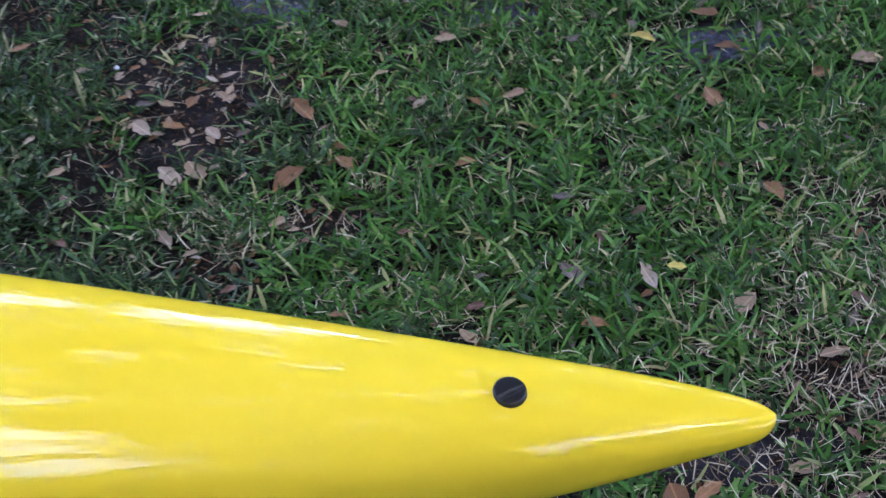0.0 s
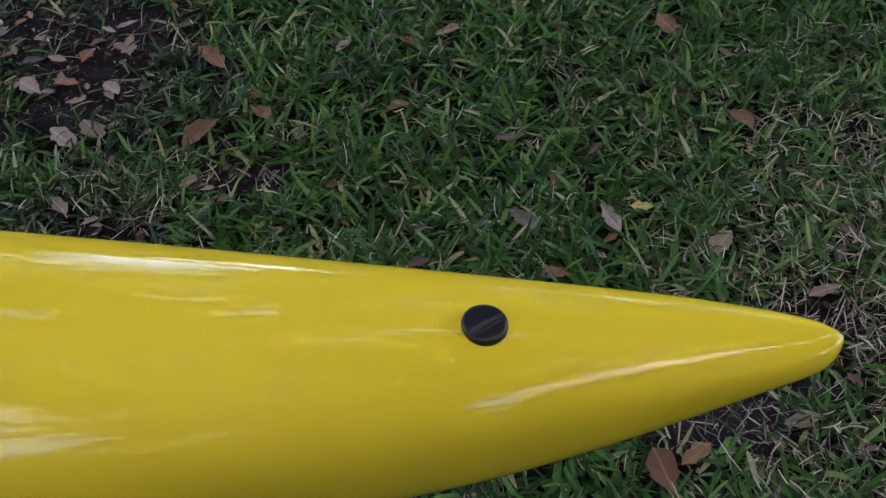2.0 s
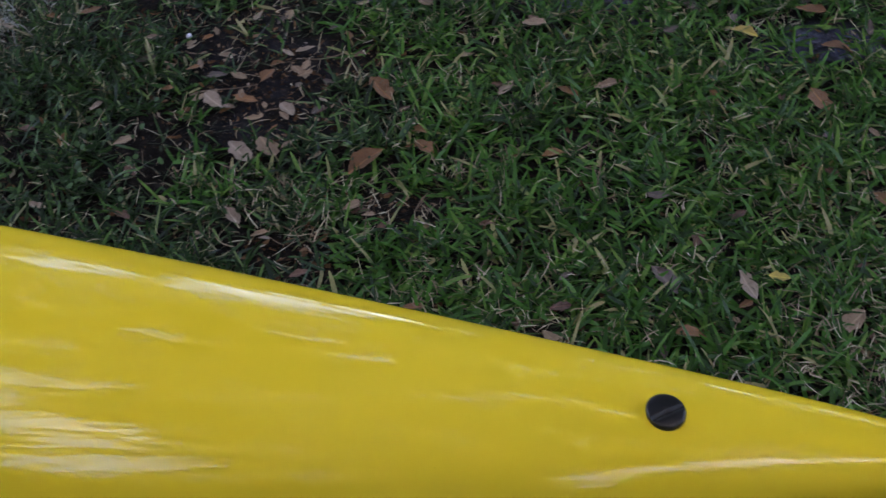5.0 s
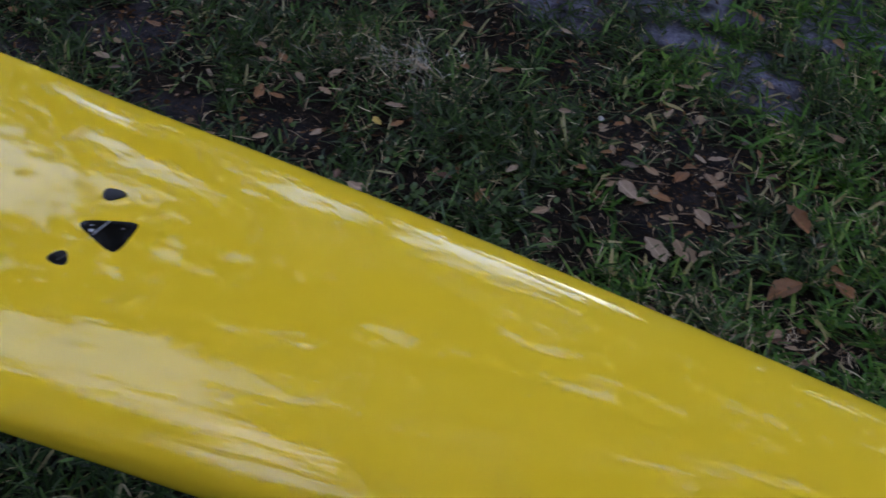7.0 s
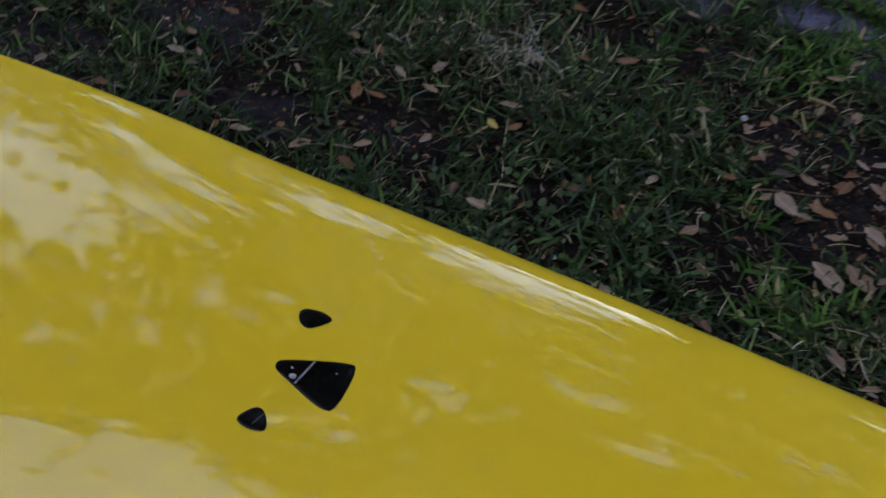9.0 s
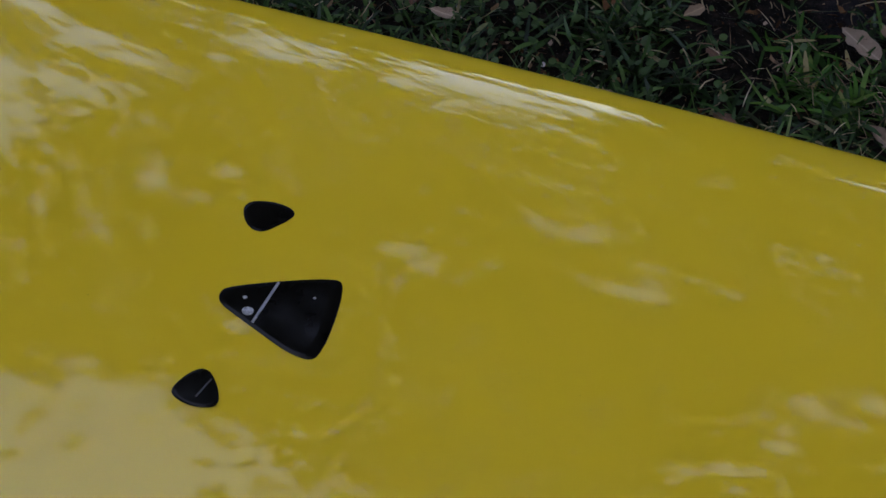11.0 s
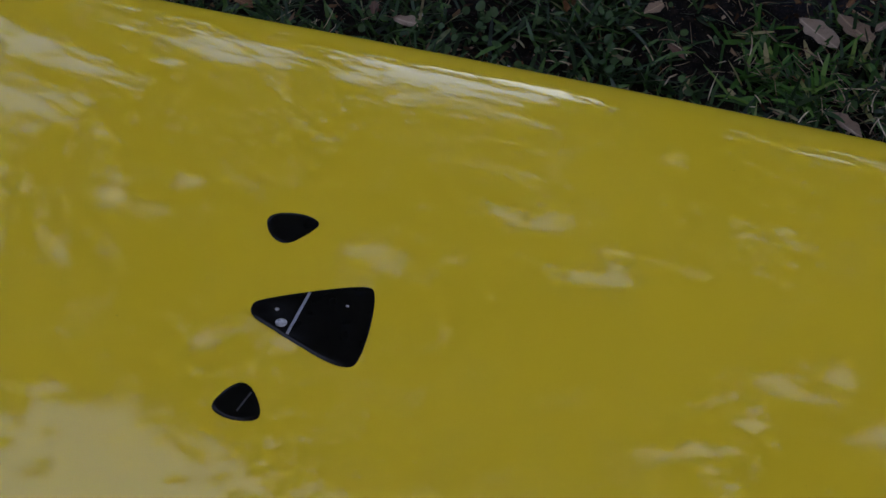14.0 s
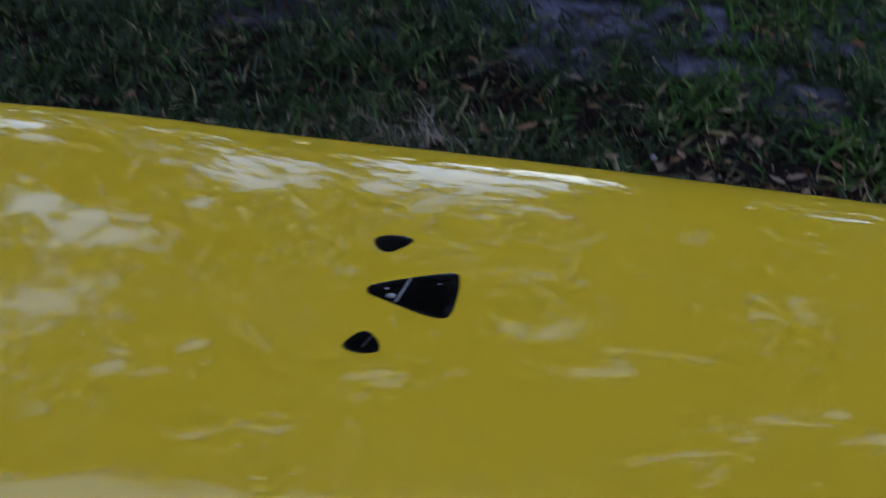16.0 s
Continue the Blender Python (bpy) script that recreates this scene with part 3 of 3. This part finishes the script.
low_spot = inlay("inlay", [(1.2790, -0.0480), (1.2720, -0.0370), (1.2650, -0.0345), (1.2575, -0.0420), (1.2540, -0.0510), (1.2640, -0.0535), (1.2740, -0.0520)], 3, 0.89, 0.0067, -0.0005)


def seam(a, b, width, mat, parent):
    """A thin pale line laid across an inlay."""
    a, b = Vector(a), Vector(b)
    side = Vector((-(b - a).y, (b - a).x)).normalized() * width / 2
    bm = bmesh.new()
    rows = []
    for k in range(7):
        p = a.lerp(b, k / 6)
        rows.append([bm.verts.new(deck_point(*(p + side * t), up) - board.location) for t, up in ((-1, 0.0002), (-0.8, 0.00075), (0.8, 0.00075), (1, 0.0002))])
    for p, q in zip(rows, rows[1:]):
        for j in range(3):
            bm.faces.new((p[j], q[j], q[j + 1], p[j + 1]))
    bmesh.ops.recalc_face_normals(bm, faces=bm.faces)
    ob = part("seam", bm, mat, parent, "thin pale seam line")
    ob.matrix_parent_inverse = Matrix.Identity(4)


def add_glint(s, v, size, parent):
    """A small pale bead that stands in for a glint on the gloss inlay."""
    bm = bmesh.new()
    bmesh.ops.create_icosphere(bm, subdivisions=2, radius=size)
    at = deck_point(s, v, 0.0004) - board.location
    for w in bm.verts:
        w.co = Vector((w.co.x, w.co.y * 0.8, w.co.z * 0.35)) + at
    for f in bm.faces:
        f.smooth = True
    part("glint_bead", bm, GLINT, parent, "pale bead imitating a glint on the inlay")


SEAM, nt, sh = material("pale_seam")
nt.links.new(ramp(nt, texture(nt, 400, 3), [(0.3, (0.22, 0.23, 0.26)), (0.7, (0.36, 0.37, 0.40))]), sh.inputs["Base Color"])
sh.inputs["Roughness"].default_value = 0.3
FAINT, nt, sh = material("faint_seam")
nt.links.new(ramp(nt, texture(nt, 400, 3), [(0.3, (0.03, 0.03, 0.035)), (0.7, (0.06, 0.06, 0.065))]), sh.inputs["Base Color"])
# pale colour of the beads that imitate highlights
GLINT, nt, sh = material("glint_pale")
nt.links.new(ramp(nt, texture(nt, 900, 3), [(0.3, (0.20, 0.20, 0.23)), (0.7, (0.62, 0.63, 0.66))]), sh.inputs["Base Color"])
sh.inputs["Roughness"].default_value = 0.12
seam((1.2576, 0.0068), (1.2619, -0.0136), 0.0013, SEAM, wedge)
seam((1.2690, -0.0405), (1.2725, -0.0490), 0.0007, FAINT, low_spot)
add_glint(1.2689, -0.0030, 0.0010, wedge)
add_glint(1.2655, -0.0088, 0.0026, wedge)
add_glint(1.2408, 0.0030, 0.0007, wedge)

# drain plug with a coin slot
bm = bmesh.new()
S0, R = 0.1881, 0.0122
slot = math.radians(35)
grid = []
for ring, (r, up) in enumerate(((1.02, -0.001), (1.02, 0.0016), (1.0, 0.0026), (0.97, 0.0033), (0.92, 0.0037), (0.8, 0.0039), (0.66, 0.0040), (0.52, 0.0041), (0.38, 0.0041), (0.24, 0.0042), (0.1, 0.0042))):
    row = []
    for i in range(64):
        a = 2 * math.pi * i / 64
        du, dv = R * r * math.cos(a), R * r * math.sin(a)
        d = -du * math.sin(slot) + dv * math.cos(slot) + 0.0022
        dip = max(0.0, 1 - (d / 0.0017) ** 2) * 0.0022 if r < 0.95 else 0.0
        row.append(bm.verts.new(deck_point(S0 - du, dv - 0.0048, up - dip) - board.location))
    grid.append(row)
for a, b in zip(grid, grid[1:]):
    for i in range(64):
        bm.faces.new((a[i], a[(i + 1) % 64], b[(i + 1) % 64], b[i]))
bm.faces.new(grid[-1])
bmesh.ops.recalc_face_normals(bm, faces=bm.faces)
for f in bm.faces:
    f.smooth = True
part("drain_plug", bm, PLASTIC, board, "black plastic drain plug with a coin slot")


# ---- stands under the board ----
def box_part(name, size, m, mat, parent, bevel=0.004):
    bm = bmesh.new()
    bmesh.ops.create_cube(bm, size=1)
    bmesh.ops.scale(bm, vec=size, verts=bm.verts)
    bmesh.ops.bevel(bm, geom=list(bm.edges), offset=bevel, segments=2, affect="EDGES")
    bmesh.ops.transform(bm, matrix=m, verts=bm.verts)
    return part(name, bm, mat, parent)


def stand(s):
    w, crown, belly, zd = outline(s)
    top = zd - crown - belly - 0.004
    ob = new("board_stand")
    ob.location = (TIP_X - s, AXIS_Y + AXIS_SLOPE * s + 0.06, GROUND_Z)
    h = top - GROUND_Z
    box_part("pad", (0.09, 0.16, 0.02), pose(0, -0.05, h - 0.010), CARPET, ob)
    box_part("beam", (0.045, 0.14, 0.09), pose(0, -0.05, h - 0.066), TIMBER, ob)
    for sx in (-1, 1):
        box_part("leg", (0.04, 0.07, h - 0.05), pose(sx * 0.06, -0.03, (h - 0.05) / 2, 0, -sx * 9, 0), TIMBER, ob)
    tagged(ob, "low timber stand with a carpeted pad under the board", "stand", "stands under the board")


stand(0.72)
stand(2.9)


# ---- leaf litter ----
# crumbs of leaf litter on the bare soil
def litter(count, seed):
    rng = np.random.default_rng(seed)
    x, y = rng.uniform(VIEW[0], VIEW[1], count), rng.uniform(VIEW[2] + 0.3, VIEW[3], count)
    b, sandy = bareness(x, y)
    ok = rng.random(count) < 0.10 + 0.14 * np.clip(-x - 0.2, 0, 1) + 0.70 * b - 0.8 * sandy
    x, y = x[ok], y[ok]
    n = len(x)
    a, size = rng.uniform(0, 2 * np.pi, n), rng.uniform(0.002, 0.013, n) * rng.uniform(0.2, 1, n)
    c = np.stack([x, y, lift(x, y) + rng.uniform(0.001, 0.010, n)], -1)
    u = np.stack([np.cos(a), np.sin(a), rng.normal(0, 0.35, n)], -1) * size[:, None]
    v = np.stack([-np.sin(a), np.cos(a), rng.normal(0, 0.35, n)], -1) * (size * rng.uniform(0.25, 0.7, n))[:, None]
    k = rng.uniform(0.2, 1.3, (4, n))[:, :, None]
    verts = np.stack([c - u * k[0] - v * 0.3, c + u * 0.3 - v * k[1], c + u * k[2] + v * 0.4, c - u * 0.4 + v * k[3]], 1)
    return fast_mesh("leaf_litter", verts.reshape(-1, 3), np.arange(4 * n).reshape(n, 4), LITTER, False)


LITTER = blade_material("litter_brown", [(0.0, (0.028, 0.016, 0.010)), (0.4, (0.085, 0.045, 0.024)), (0.75, (0.20, 0.105, 0.050)), (0.93, (0.34, 0.24, 0.165)), (1.0, (0.44, 0.37, 0.32))], 0.85, 0.0, 0.1)
tagged(litter(120000, 21), "crumbled brown leaf litter on bare soil", "leaf litter", kind="stuff")


# ---- creeping weeds with small round leaves ----
def weeds(count, seed):
    rng = np.random.default_rng(seed)
    x, y = rng.uniform(-1.35, -0.45, count), rng.uniform(1.42, 2.0, count)
    ok = (rng.random(count) < np.exp(-(((x + 0.92) / 0.22) ** 2 + ((y - 1.62) / 0.14) ** 2))) & (fine(x * 1.3, y * 1.3) > 0.42)
    x, y = x[ok], y[ok]
    n = len(x)
    r = rng.uniform(0.004, 0.0085, n)[:, None, None]
    a = rng.uniform(0, 2 * np.pi, n)
    nrm = np.stack([rng.normal(0, 0.4, n), rng.normal(-0.2, 0.4, n), np.ones(n)], -1)
    nrm /= np.linalg.norm(nrm, axis=1, keepdims=True)
    u = np.cross(nrm, np.stack([np.cos(a), np.sin(a), 0 * a], -1))
    u /= np.linalg.norm(u, axis=1, keepdims=True)
    v = np.cross(nrm, u)
    c = np.stack([x, y, lift(x, y) + rng.uniform(0.012, 0.034, n)], -1)[:, None]
    ring = np.arange(8) * np.pi / 4
    rim = c + r * (np.cos(ring)[None, :, None] * u[:, None] + 0.85 * np.sin(ring)[None, :, None] * v[:, None]) + 0.15 * r * np.cos(2 * ring)[None, :, None] * nrm[:, None]
    verts = rim.reshape(-1, 3)
    q = np.array([[0, 1, 2, 3], [0, 3, 4, 7], [4, 5, 6, 7]])
    return fast_mesh("weeds", verts, (np.arange(n)[:, None, None] * 8 + q[None]).reshape(-1, 4), WEED)


tagged(weeds(1500, 41), "creeping green weed with small round leaves", "weed", kind="stuff")


# ---- twigs ----
def twig(x, y, length, angle, seed):
    rng = random.Random(seed)
    bm = bmesh.new()
    prev = None
    for i in range(9):
        t = i / 8
        c = Vector((length * (t - 0.5), 0.06 * length * math.sin(3.1 * t + seed) + rng.uniform(-0.001, 0.001), 0.003 * math.sin(5 * t + seed)))
        r = 0.0016 * (1 - 0.55 * t)
        ring = [bm.verts.new(c + Vector((0, math.cos(a) * r, math.sin(a) * r))) for a in (k * math.pi / 3 for k in range(6))]
        if prev:
            for k in range(6):
                bm.faces.new((prev[k], prev[(k + 1) % 6], ring[(k + 1) % 6], ring[k])).smooth = True
        else:
            bm.faces.new(ring)
        prev = ring
    bm.faces.new(prev[::-1])
    me = bpy.data.meshes.new("twig")
    bm.to_mesh(me)
    bm.free()
    me.materials.append(TWIG)
    ob = new("twig", me)
    ob.matrix_world = pose(x, y, lift(np.array(x), np.array(y)).item() + 0.006, 0, rng.uniform(-4, 4), angle)
    tagged(ob, "thin dry brown twig lying on soil", "twig", "twigs on the ground")


TWIG, nt, sh = material("twig_bark")
nt.links.new(ramp(nt, texture(nt, 120, 5, 0.7, (0.4, 2, 2)), [(0.3, (0.10, 0.062, 0.04)), (0.7, (0.27, 0.19, 0.13))]), sh.inputs["Base Color"])
sh.inputs["Roughness"].default_value = 0.85
twig(-0.60, 1.87, 0.13, 22, 1)
twig(-0.47, 1.83, 0.08, 48, 2)
twig(-0.43, 1.99, 0.09, 12, 3)
twig(-0.68, 1.98, 0.07, -20, 4)
twig(-0.72, 2.10, 0.10, 65, 5)
twig(-0.38, 1.50, 0.08, -25, 6)
twig(-1.42, 1.66, 0.07, 15, 7)
twig(0.55, 2.10, 0.08, 30, 8)
twig(0.47, 1.36, 0.07, 62, 9)


# ---- pebbles ----
def pebble(x, y, size, label):
    bm = bmesh.new()
    bmesh.ops.create_icosphere(bm, subdivisions=2, radius=size / 2)
    for v in bm.verts:
        v.co *= 1 + 0.25 * noise.noise(v.co * 90 + Vector((x * 10, y * 10, 0)))
        v.co.z *= 0.7
    for f in bm.faces:
        f.smooth = True
    me = bpy.data.meshes.new("pebble")
    bm.to_mesh(me)
    bm.free()
    me.materials.append(PEBBLE)
    ob = new("pebble", me)
    ob.location = (x, y, 0.004)
    tagged(ob, label, "pebble", "pebbles in the grass")


pebble(-0.913, 1.549, 0.007, "small white pebble in the grass")
pebble(-1.047, 1.630, 0.007, "small white pebble in the grass")
pebble(-0.714, 2.019, 0.013, "bluish white pebble on bare soil")


# ---- trees round the lawn ----
HUB = Vector((-0.6, 0.65, 0.7))
# Where the crowns leave the sky open, in degrees from overhead: to the right, ahead, half length, half width, lean of the length from rightwards, openness
GAPS_AHEAD = [
    (-15, 72.5, 15, 8.5, 76, 1.02), (-8, 82, 8, 5, 60, 1.05), (-29, 62.5, 10, 4.5, 60, 0.68), (-44, 60, 4.5, 2.5, 25, 0.8), (-41, 48.7, 7, 3.4, 3, 0.85), (-46.5, 37, 8, 6.5, 70, 1.2),
    (-41, 41, 4.5, 3, 30, 0.8), (-12, 49, 4.5, 2.8, 10, 0.62), (-11.3, 42.6, 4.5, 3.2, 40, 0.62), (-5.5, 36.2, 5.5, 2.8, 15, 0.58), (3, 44, 6, 3, 80, 0.5), (13, 53, 3, 2, 20, 0.85),
    (17.6, 76, 7, 2.2, 120, 1.0), (11, 76, 3, 2, 0, 0.75), (27, 67, 5, 2, 120, 0.7),
]
GAPS_ABOVE = [
    (4.5, 26.7, 5, 3.4, 20, 0.6), (8, 20, 7, 3, 95, 0.56), (0, 17, 9, 2.8, 85, 0.54), (-34.5, 35.5, 5, 2.8, 20, 0.58), (-27, 24, 6, 2.8, 15, 0.56), (-42, 26, 5, 3, 60, 0.6), (-19, 33, 5, 3, 20, 0.48),
    (-37.4, 4, 14.5, 13, 19, 1.3), (-31.5, -7.5, 9, 9, 170, 1.1), (-26, -17, 13, 7.5, 127, 1.05), (-21, -33, 10, 6, 100, 0.95),
]
# The wide gaps low at the sides are added to let in more light.
GAPS_BEHIND_AND_FILL = [
    (-22, -50, 13, 8, 80, 1.05), (-20, -58, 11, 8, 60, 0.9), (-68, 14, 24, 17, 100, 1.5), (66, 32, 22, 14, 115, 1.5), (69, 0, 25, 14, 88, 1.5), (55, -45, 12, 8, 50, 1.0), (-46, 76, 10, 7, 30, 0.9),
]
GAPS_LANE = [
    (41.5, 30, 8, 3.4, 80, 1.0), (37, 18, 9, 3.6, 57, 1.0), (29, 3, 10, 3.0, 63, 1.0), (22.5, -9, 9, 2.8, 70, 1.0), (18.7, -21, 9, 2.7, 76, 1.0), (15.8, -34, 10, 2.8, 82, 1.0), (13.3, -48, 11, 2.8, 80, 0.98),
    (11.8, -63, 10, 2.8, 86, 0.95), (13, -75, 6, 2.6, 100, 1.0),
]
GAPS = [(x, y, 1 / a, 1 / b, math.cos(math.radians(lean)), math.sin(math.radians(lean)), much) for x, y, a, b, lean, much in GAPS_AHEAD + GAPS_ABOVE + GAPS_BEHIND_AND_FILL + GAPS_LANE]


def is_open(d):
    """How far the crowns leave the sky open that way; above 0 they begin to."""
    down = 90 - math.degrees(math.asin(max(-1, min(1, d.z))))
    flat = math.hypot(d.x, d.y) + 1e-9
    x, y = down * d.x / flat, down * d.y / flat
    best = -0.25
    for gx, gy, ia, ib, c, sn, much in GAPS:
        u, v = x - gx, y - gy
        k = 1.0 - 0.8 * (((u * c + v * sn) * ia) ** 2 + ((v * c - u * sn) * ib) ** 2)
        if k * much > best:
            best = k * much
    e = Vector((d.x, d.y, d.z * 2.0))
    rag = 0.35 * noise.noise(e * 7.0) + 0.55 * noise.noise(e * 16.0 + Vector((5, 2, 1))) + 0.75 * noise.noise(e * 36.0) + 0.6 * noise.noise(e * 80.0)
    return best + rag - 0.45


def clear_way(a, b):
    """Whether a limb from a to b stays within the crowns."""
    return not any(is_open((a.lerp(b, t) - HUB).normalized()) > 0 for t in (0.0, 0.2, 0.4, 0.6, 0.8, 1.0))


def limb(bm, a, b, ra, rb, bow, sides=9, steps=7):
    """A tapering bowed limb."""
    a, b = Vector(a), Vector(b)
    along = (b - a).normalized()
    u = along.orthogonal().normalized()
    v = along.cross(u)
    prev = None
    for i in range(steps + 1):
        t = i / steps
        c = a.lerp(b, t) + Vector(bow) * math.sin(math.pi * t)
        r = (ra + (rb - ra) * t) * (1 + 0.1 * noise.noise(c * 1.7))
        ring = [bm.verts.new(c + (u * math.cos(q) + v * math.sin(q)) * r) for q in (2 * math.pi * k / sides for k in range(sides))]
        if prev:
            for k in range(sides):
                f = bm.faces.new((prev[k], prev[(k + 1) % sides], ring[(k + 1) % sides], ring[k]))
                f.smooth = True
        prev = ring


def spread(az, el, far):
    """A place seen from the board in that direction."""
    a, e = math.radians(az), math.radians(el)
    return HUB + Vector((math.sin(a) * math.cos(e), math.cos(a) * math.cos(e), math.sin(e))) * far


def oak(az, far, radius, arc, reach, tall, seed, label):
    """A big oak: trunk and limbs, and a wide crown of leaf sprays in clumps over an arc of the sky."""
    rng = random.Random(seed)
    foot = spread(az, 0, far)
    ob = new("oak_tree")
    ob.location = (foot.x, foot.y, GROUND_Z - 0.02)
    base = Vector(ob.location)
    fork = Vector((rng.uniform(-0.4, 0.4), rng.uniform(-0.4, 0.4), 4.5))
    bm = bmesh.new()
    limb(bm, (0, 0, 0), fork, radius * 1.25, radius * 0.8, (0.15, 0.05, 0), 14, 9)
    verts = []
    el = 6.0
    while el < tall:
        step = 15 / max(math.cos(math.radians(el)), 0.2)
        n = max(1, round(2 * reach / step))
        for i in range(n):
            a = arc - reach + 2 * reach * (i + 0.5) / n + rng.uniform(-3, 3)
            d = 13.0 + rng.uniform(-1.5, 1.5)
            c = spread(a, el + rng.uniform(-2, 2), d)
            size = d * 0.235
            if clear_way(fork + base, c):
                mid = fork.lerp(c - base, 0.6) + Vector((0, 0, 0.4))
                limb(bm, fork, mid, radius * 0.30, radius * 0.14, (rng.uniform(-0.4, 0.4), rng.uniform(-0.4, 0.4), 0.5), 7)
                limb(bm, mid, c - base, radius * 0.14, radius * 0.04, (rng.uniform(-0.3, 0.3), 0, 0.3), 6)
            for _ in range(4300):
                o = Vector((rng.gauss(0, 1), rng.gauss(0, 1), rng.gauss(0, 1))).normalized() * (rng.random() ** 0.4) * size
                p = c + o
                if p.z < 1.3 or is_open((p - HUB).normalized()) > 0.34 * rng.random() - 0.04:
                    continue
                r = rng.uniform(0.06, 0.145)
                u = Vector((rng.gauss(0, 1), rng.gauss(0, 1), rng.gauss(0, 0.7))).normalized()
                v = u.orthogonal().normalized() * rng.uniform(0.45, 0.8)
                v.rotate(Matrix.Rotation(rng.uniform(0, 6.28), 3, u))
                p -= base
                verts += [p - u * r, p + v * r, p + u * r, p - v * r]
        el += 11
    part("trunk", bm, BARK, ob)
    crown = fast_mesh("crown", np.array([tuple(v) for v in verts]), np.arange(len(verts)).reshape(-1, 4), CROWN, False)
    crown.parent = ob
    tagged(ob, label, "tree", "oaks round the lawn")


oak(2.5, 12.5, 0.42, 22, 26, 92, 1, "spreading live oak with dense dark foliage")
oak(-78, 14.0, 0.40, -45, 42, 80, 2, "live oak with gaps of sky in its crown")
oak(80, 12.0, 0.40, 80, 34, 84, 3, "live oak with dense dark foliage")
oak(145, 12.5, 0.40, 145, 34, 84, 4, "live oak standing behind the lawn")
oak(-140, 14.5, 0.38, -140, 50, 84, 5, "live oak with an open crown behind the lawn")


# distant woods all round
def woods(seed):
    rng = np.random.default_rng(seed)
    n = 26000
    a = rng.uniform(0, 2 * np.pi, n)
    far = rng.uniform(32, 40, n)
    top = 4.6 + 1.0 * np.sin(a * 7) + 0.7 * np.sin(a * 17 + 1) + 0.4 * np.sin(a * 41)
    c = np.stack([far * np.cos(a), far * np.sin(a), rng.random(n) ** 0.8 * top], -1)
    r = rng.uniform(0.3, 0.75, n)[:, None]
    u = rng.normal(0, 1, (n, 3))
    u /= np.linalg.norm(u, axis=1, keepdims=True)
    v = np.cross(u, rng.normal(0, 1, (n, 3)))
    v /= np.linalg.norm(v, axis=1, keepdims=True)
    verts = np.stack([c - u * r, c + v * r * 0.7, c + u * r, c - v * r * 0.7], 1)
    return fast_mesh("woods", verts.reshape(-1, 3), np.arange(4 * n).reshape(n, 4), CROWN, False)


tagged(woods(31), "distant belt of dark trees", "trees", kind="stuff")
